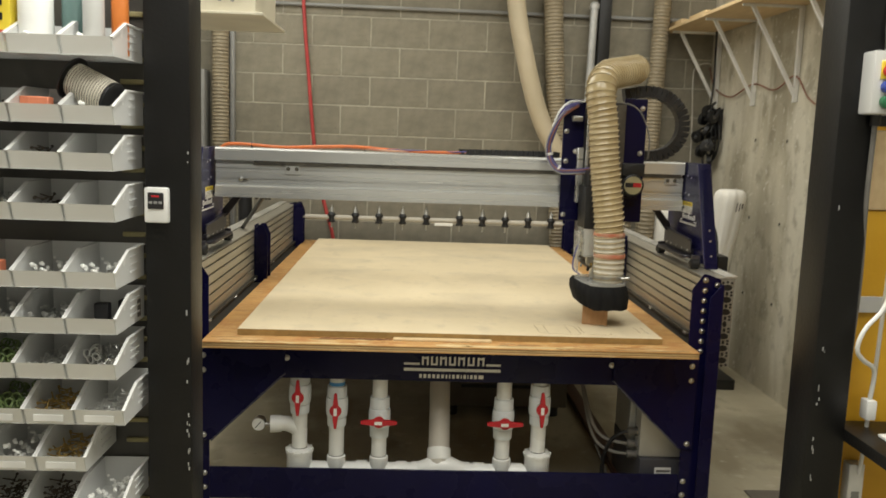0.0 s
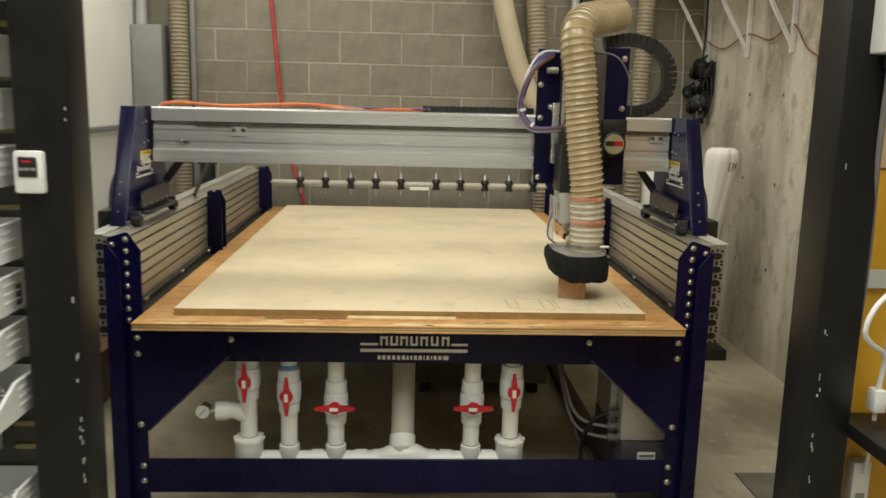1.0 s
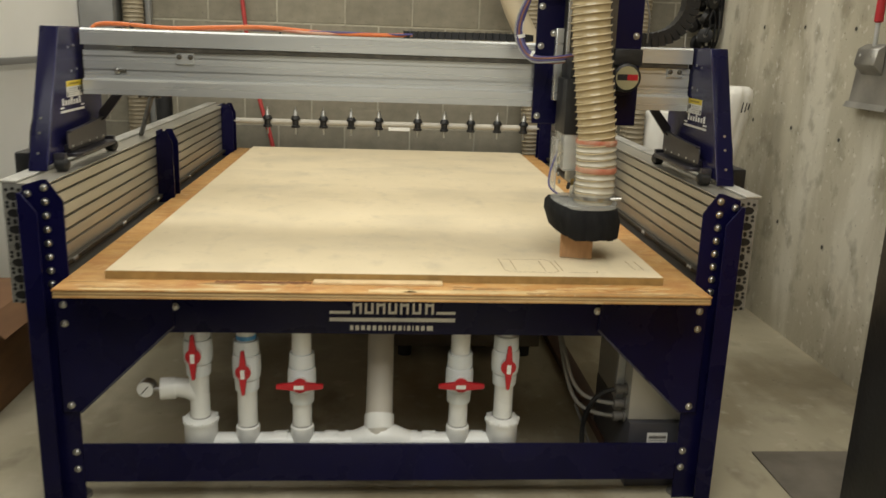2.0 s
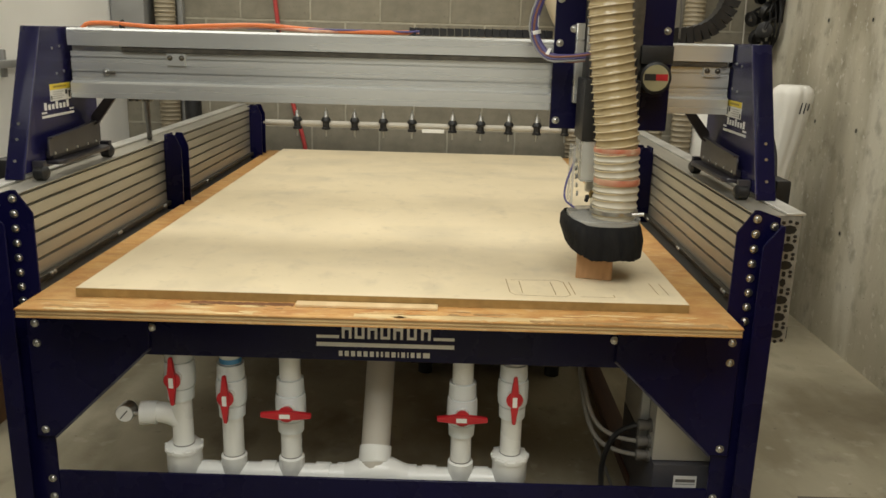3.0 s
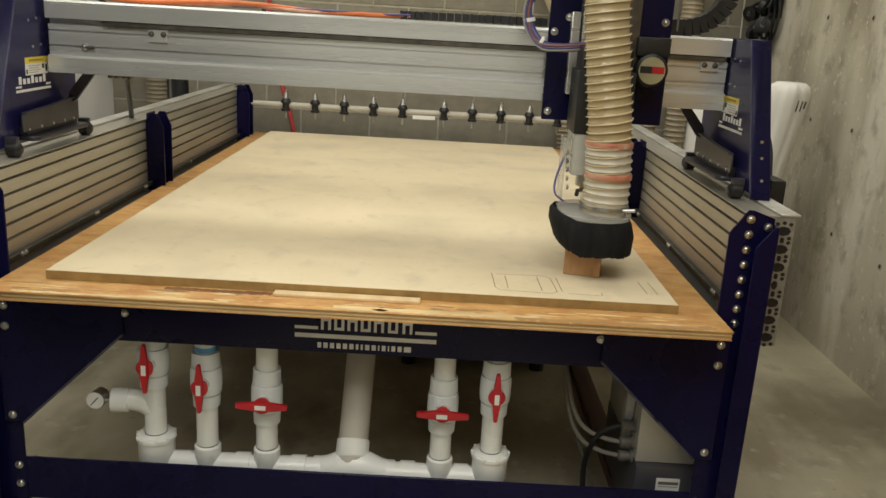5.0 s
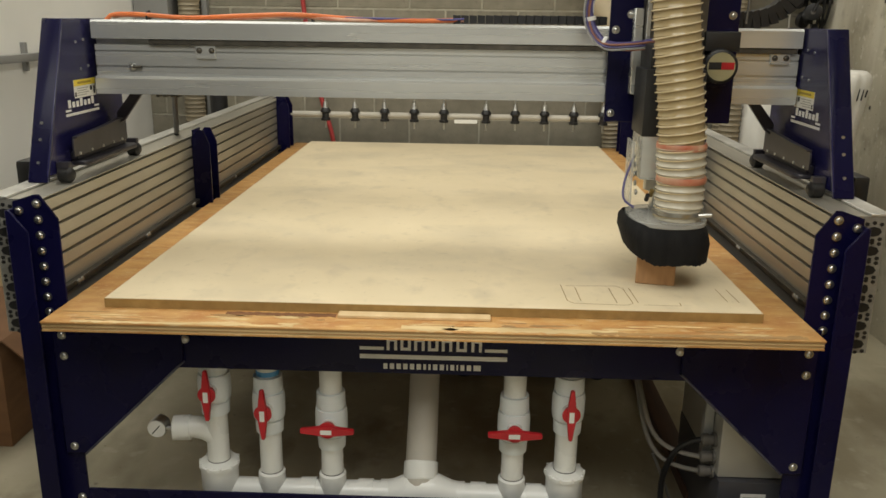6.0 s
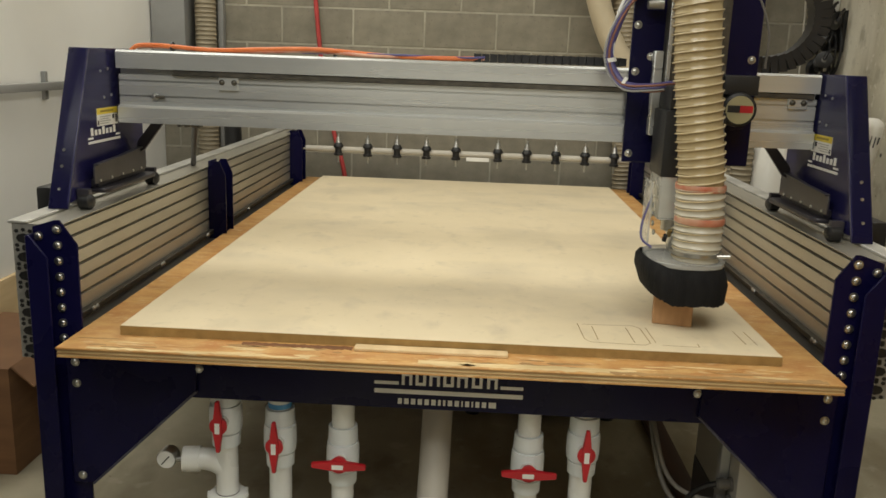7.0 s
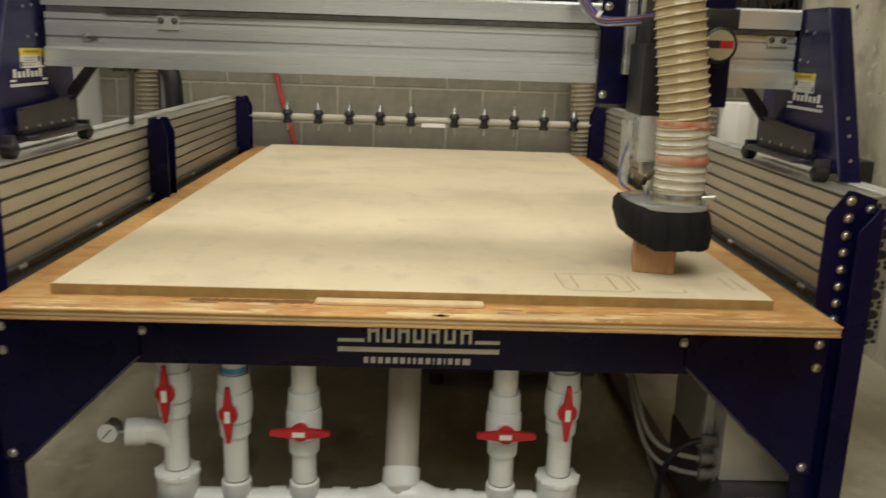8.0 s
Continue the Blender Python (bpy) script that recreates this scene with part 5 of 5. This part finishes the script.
# ---------- small parts bins ----------
BACK_Y = -0.93
panel = thing("louvred_panel", (-1.2, BACK_Y, 0), "dark grey louvred steel panel for hanging bins", "panel")
part("sheet", box(-1.75, -0.772, BACK_Y, BACK_Y + 0.02, 0.15, 2.1, 0.002), surface("dark_grey_enamel_panel", (0.048, 0.044, 0.038), (0.07, 0.065, 0.056), 8, 0.5, 0, 0.1), panel)
LOUVRE = surface("olive_louvre", (0.22, 0.19, 0.09), (0.32, 0.28, 0.13), 20, 0.5, 0.2)
z = 0.30
bm = box(-0.835, -0.782, BACK_Y - 0.008, BACK_Y - 0.0005, 0, 0.012, 0.002)
LV = finish("louvre", bm, LOUVRE)
while z < 2.0:
    shared("louvre", LV, panel, (0, 0, z))
    z += 0.0502

BW, BL, BH = 0.104, 0.185, 0.076


def bin_meshes():
    """Pieces of a hopper bin: floor, back, ribbed sides, low front and the rim."""
    t = 0.0025
    out = {}
    out["base"] = finish("base", box(0, BW, -BL, 0, 0, t, 0), BIN)
    out["back"] = finish("back", box(0, BW, -t, 0, t, BH, 0), BIN)
    for name, x, o in (("side_panel", 0, -1), ("side_panel_far", BW - t, 1)):
        bm = prism([(-BL, t), (-t, t), (-t, BH), (-BL * 0.60, BH), (-BL - 0.012, BH * 0.50)], "x", x, x + t)
        xr = (x - 0.0025, x) if o < 0 else (x + t, x + t + 0.0025)
        for z in (BH * 0.28, BH * 0.5, BH * 0.72):
            box(*xr, -BL * 0.52, -BL * 0.2, z, z + 0.0035, 0, bm)
        out[name] = finish("side_panel", bm, BIN)
        bm = box(*((x - 0.004, x + t) if o < 0 else (x, x + t + 0.004)), -BL * 0.60, 0, BH - 0.004, BH, 0.001)
        p = [(-BL * 0.60, BH), (-BL * 0.60, BH - 0.005), (-BL - 0.009, BH * 0.46), (-BL - 0.014, BH * 0.50)]
        prism(p, "x", *((x - 0.004, x + t) if o < 0 else (x, x + t + 0.004)), bm)
        out["rim" + name] = finish("rim", bm, BIN_RIM)
    out["front_lip"] = finish("front_lip", prism([(-BL, t), (-BL + t, t), (-BL - 0.010 + t, BH * 0.48), (-BL - 0.013, BH * 0.5)], "x", t, BW - t), BIN_RIM)
    return out


SHELL = bin_meshes()


def fill_mesh(kind, seed):
    """Small parts heaped in a bin."""
    rng = random.Random(seed)
    bm = bmesh.new()
    if kind in ("ball", "disc"):
        n, r = 8, 0.0135 if kind == "ball" else 0.016
        c, tall = Vector((BW * 0.58, -BL * 0.62, r + 0.003)), 1.0 if kind == "ball" else 0.45
        sweep([c + Vector((0, 0, -r * tall * math.cos(math.pi * i / n))) for i in range(n + 1)], [max(r * math.sin(math.pi * i / n), 0.0006) for i in range(n + 1)], 16, bm)
        for k in range(3):
            sweep([c + Vector((-0.05 - 0.004 * k, 0.02 * k, -r + 0.003)), c + Vector((-0.015, 0.03 * k, -r + 0.004))], 0.0022, 6, bm)
        return bm
    for _ in range(60 if kind != "block" else 3):
        c = Vector((rng.uniform(0.015, BW - 0.015), rng.uniform(-BL + 0.02, -0.03), 0.006 + rng.random() ** 2 * 0.035))
        d = Vector((rng.uniform(-1, 1), rng.uniform(-1, 1), rng.uniform(-0.4, 0.4))).normalized()
        if kind == "screw":
            sweep([c - d * 0.012, c + d * 0.010, c + d * 0.0101, c + d * 0.013], [0.0016, 0.0018, 0.0035, 0.0035], 6, bm)
        elif kind == "nut":
            side = d.orthogonal().normalized() * 0.009
            other = d.cross(side)
            sweep([c + side * math.cos(a) + other * math.sin(a) for a in (2 * math.pi * q / 10 for q in range(11))], 0.0024, 5, bm)
        elif kind == "round":
            e = rng.uniform(0.5, 1.0)
            sweep([c - d * 0.008 * e, c - d * 0.004, c + d * 0.004, c + d * 0.008 * e], [0.002, 0.005 * e, 0.006 * e, 0.003], 6, bm)
        else:
            e = rng.uniform(0.012, 0.022)
            box(c.x - e, c.x + e, c.y - e * 0.7, c.y + e * 0.7, 0.004, 0.03 + e, 0.002, bm)
    return bm


BRASS = surface("brass", (0.32, 0.22, 0.07), (0.45, 0.32, 0.12), 30, 0.35, 0.9, 0)
DARKM = surface("dark_hardware", (0.05, 0.04, 0.03), (0.1, 0.08, 0.06), 40, 0.5, 0.6, 0)
GREENP = surface("green_hardware", (0.10, 0.16, 0.05), (0.2, 0.26, 0.1), 40, 0.5, 0, 0)
rows = [(1.552, 0.0, 1), (1.412, 0.0, 0), (1.315, 0.004, 0), (1.208, 0.002, 0), (1.064, 0.003, 0), (0.964, 0.004, 0), (0.864, 0.006, 0), (0.762, -0.010, 0), (0.655, 0.075, 0), (0.54, 0.0, 0)]
fills = {}
kinds = [("screw", STEEL), ("nut", STEEL), ("block", BLACK), ("screw", BRASS), ("round", WHITE), ("screw", DARKM), ("nut", GREENP), ("block", surface("salmon_plastic", (0.55, 0.17, 0.09), (0.62, 0.22, 0.12), 10, 0.4)), ("round", BLACK), ("round", STEEL), ("ball", STEEL), ("disc", DARKM)]

table = {(0, 0): 4, (0, 1): 4, (1, 0): 4, (1, 1): 7, (2, 0): 10, (2, 1): 5, (3, 0): 11, (3, 1): 5, (4, 0): 4, (4, 1): 4, (4, 2): 7, (5, 0): 2, (5, 1): 9, (5, 2): 4, (6, 0): 1, (6, 1): 0, (6, 2): 6, (7, 0): 0, (7, 1): 3, (7, 2): 6, (8, 0): 3, (8, 1): 4, (8, 2): 5, (9, 0): 4, (9, 1): 5, (9, 2): 5}
for r, (bz, dx, tall) in enumerate(rows):
    for c in range(4):
        x0 = -0.779 - dx - (c + 1) * (BW + 0.004)
        b = thing("parts_bin", (x0, BACK_Y, bz), "translucent white plastic hopper bin holding small hardware", "storage bin", "bins on the louvred panel")
        for key, piece in SHELL.items():
            shared(piece.name.split(".")[0], piece, b, (x0, BACK_Y - 0.009, bz))
        k = table.get((r, c), (r * 3 + c) % 10)
        if k not in fills:
            fills[k] = finish("hardware", fill_mesh(kinds[k][0], k), kinds[k][1])
        tagged(shared("hardware", fills[k], b, (x0, BACK_Y - 0.009, bz + 0.003)), kind="stuff")
        if r in (7, 8) and c in (0, 1, 2):
            part("label_strip", box(x0 + 0.02, x0 + BW - 0.02, BACK_Y - 0.009 - BL - 0.0105, BACK_Y - 0.009 - BL - 0.0075, bz + 0.01, bz + 0.024, 0), WHITE, b)

# spool of cord lying in a bin
sp = thing("cord_spool", (-0.86, -1.06, 1.47), "spool of black and white braided cord lying in a bin", "spool")
ax = Vector((0.75, -0.15, -0.35)).normalized()
c0 = Vector((-0.855, -1.05, 1.487))
part("core", rod(c0 - ax * 0.046, c0 + ax * 0.046, 0.033, 24), BLACK, sp)
CREAMC = surface("cream_cord", (0.60, 0.56, 0.46), (0.70, 0.66, 0.56), 60, 0.85, 0, 0.3)
for k, mt in enumerate((CREAMC, BLACK, CREAMC)):
    off = ax * (0.0018 * k)
    part("cord", spiral([c0 - ax * 0.045 + off, c0 + off, c0 + ax * 0.042 + off], 0.036 + 0.0004 * k, 0.0062, 0.0019, 5), mt, sp)
for s_ in (-1, 1):
    part("flange", rod(c0 + ax * (0.047 * s_), c0 + ax * (0.051 * s_), 0.048 if s_ < 0 else 0.038, 28), BLACK, sp)
# bottles standing in the top bins
def bottle(x, y, z, r, h, mat, cap, label, name="glue_bottle"):
    b = thing(name, (x, y, z), label, "bottle", "bottles in the top bins")
    part("body", sweep([(x, y, z), (x, y, z + 0.003), (x, y, z + h * 0.7), (x, y, z + h * 0.78), (x, y, z + h * 0.85)], [r * 0.9, r, r, r * 0.7, r * 0.35], 24), mat, b)
    part("cap", sweep([(x, y, z + h * 0.85), (x, y, z + h * 0.9), (x, y, z + h)], [r * 0.4, r * 0.4, r * 0.12], 16), cap, b)


TEAL = surface("teal_plastic", (0.10, 0.17, 0.16), (0.13, 0.21, 0.2), 10, 0.4)
OCHRE = surface("orange_plastic", (0.6, 0.17, 0.03), (0.66, 0.22, 0.05), 10, 0.4)
bottle(-0.965, -1.06, 1.558, 0.035, 0.22, WHITE, ORANGE, "white plastic glue bottle standing in a bin")
bottle(-0.90, -1.02, 1.558, 0.026, 0.22, TEAL, BLACK, "grey green plastic bottle standing in a bin")
bottle(-0.845, -1.06, 1.558, 0.022, 0.20, PALEBOX, WHITE, "pale tube of sealant standing in a bin")
bottle(-0.80, -1.03, 1.558, 0.018, 0.2, OCHRE, OCHRE, "orange marker tube standing in a bin")
ycan = thing("yellow_carton", (-1.03, -1.05, 1.558), "yellow cardboard carton with a red band in a bin", "carton")
part("carton", box(-1.075, -1.005, -1.09, -1.02, 1.558, 1.74, 0.002), YELLOW, ycan)
part("red_band", box(-1.0755, -1.0045, -1.0905, -1.0195, 1.58, 1.60, 0), RED, ycan)
for k in range(3):
    part("text_bar", box(-1.065, -1.02, -1.0915, -1.0908, 1.62 + 0.03 * k, 1.635 + 0.03 * k, 0), BLACK, ycan)

# ---------- yellow side panel with switch and cords ----------
yp = thing("painted_board", (1.1, -0.9, 0), "yellow painted upright panel beside the steel post", "panel")
part("board", box(0.93, 1.6, -0.93, -0.90, 0.0, 1.27, 0.003), YPAINT, yp)
part("timber", box(0.93, 1.6, -0.935, -0.90, 1.272, 1.46, 0.003), PINE, yp, "bare pine section")
part("board_upper", box(0.93, 1.6, -0.93, -0.90, 1.462, 2.3, 0.003), YPAINT, yp)
sw = thing("switch_box", (0.905, -1.0, 1.57), "pale grey push button switch box on the post", "switch")
part("housing", box(0.856, 0.945, -1.05, -0.972, 1.495, 1.635, 0.006), PALEBOX, sw)
part("back_plate", box(0.872, 0.95, -0.9718, -0.965, 1.47, 1.66, 0.002), BLACK, sw)
part("yellow_field", box(0.871, 0.915, -1.0535, -1.0505, 1.572, 1.612, 0.001), YELLOW, sw)
for bz, m_ in ((1.59, RED), (1.555, surface("blue_button", (0.02, 0.04, 0.25), (0.03, 0.06, 0.3), 10, 0.4)), (1.522, surface("green_button", (0.02, 0.12, 0.05), (0.03, 0.16, 0.07), 10, 0.4))):
    part("button", sweep([(0.888, -1.05, bz), (0.888, -1.064, bz), (0.888, -1.066, bz)], [0.014, 0.014, 0.01], 18), m_, sw)
part("gland", rod((0.893, -1.01, 1.495), (0.893, -1.01, 1.47), 0.012, 12), BLACK, sw)
part("cord", sweep(smooth_path([(0.893, -1.01, 1.475), (0.897, -1.0, 1.3), (0.91, -0.985, 1.1), (0.905, -0.985, 0.9), (0.905, -0.985, 0.6), (0.91, -0.98, 0.3)], 0.03), 0.006, 8), GREYC, sw)
part("cord", sweep(smooth_path([(0.905, -1.01, 1.64), (0.9, -1.01, 1.72), (0.91, -0.99, 1.9)], 0.02), 0.006, 8), STEEL, sw)
ps = thing("power_strip", (0.965, -0.95, 0.6), "white power strip with plugged cords on the yellow panel", "power strip")
part("housing", box(0.945, 0.985, -0.965, -0.9305, 0.32, 0.64, 0.005), WHITE, ps)
for k in range(3):
    part("outlet", box(0.955, 0.975, -0.9665, -0.9652, 0.40 + 0.07 * k, 0.43 + 0.07 * k, 0.0005), GREY, ps)
part("plug", box(0.952, 0.978, -1.0, -0.966, 0.765, 0.815, 0.006), WHITE, ps)
part("cord", sweep(smooth_path([(0.965, -0.985, 0.77), (0.966, -0.98, 0.70), (0.965, -0.975, 0.62)], 0.015), 0.005, 8), WHITE, ps)
part("cord", sweep(smooth_path([(0.965, -0.985, 0.81), (0.96, -1.0, 0.89), (0.92, -1.02, 0.92), (0.895, -1.03, 0.95), (0.91, -1.03, 1.0), (0.96, -1.02, 1.06), (1.0, -1.0, 1.2)], 0.015), 0.0055, 8), WHITE, ps)
part("cord", sweep(smooth_path([(0.97, -0.985, 0.85), (0.965, -1.0, 1.0), (0.975, -0.99, 1.2), (0.98, -0.98, 1.6)], 0.02), 0.005, 8), GREY_PVC, ps)
part("tape", box(0.895, 1.02, -0.94, -0.9352, 1.02, 1.06, 0.001), PALEBOX, ps)
sh = thing("side_shelf", (1.0, -1.1, 0.74), "dark steel side shelf with a white pad on it", "shelf")
part("tray", box(0.90, 1.5, -1.22, -0.94, 0.715, 0.745, 0.003), POST, sh)
part("pad", box(0.955, 1.1, -1.2, -1.05, 0.7455, 0.752, 0.001), WHITE, sh)

# ---------- concrete blocks of the back wall ----------
COURSE, LONG, JOINT = 0.2005, 0.4, 0.010
blocks = {}


def block_mesh(w, h):
    key = (round(w, 3), round(h, 3))
    if key not in blocks:
        bm = box(JOINT / 2, w - JOINT / 2, -0.006, 0.0, JOINT / 2, h - JOINT / 2, 0.002)
        blocks[key] = finish("concrete_block", bm, BLOCK)
    return blocks[key]


rng = random.Random(21)
for k in range(15):
    z0 = k * COURSE - 0.004
    if k == 0:
        z0 = 0.0
    x = -0.066 - LONG * 8 + (0.0 if k % 2 == 0 else 0.2)
    while x < RIGHT_X:
        a, b = max(x, -2.0), min(x + LONG, RIGHT_X)
        top = min(z0 + COURSE, CEIL)
        if b - a > 0.03 and top - z0 > 0.03:
            shared("concrete_block", block_mesh(b - a, top - z0), wall_north, (a, WALL_Y + 0.006 + rng.uniform(-0.0008, 0.0008), z0))
        x += LONG
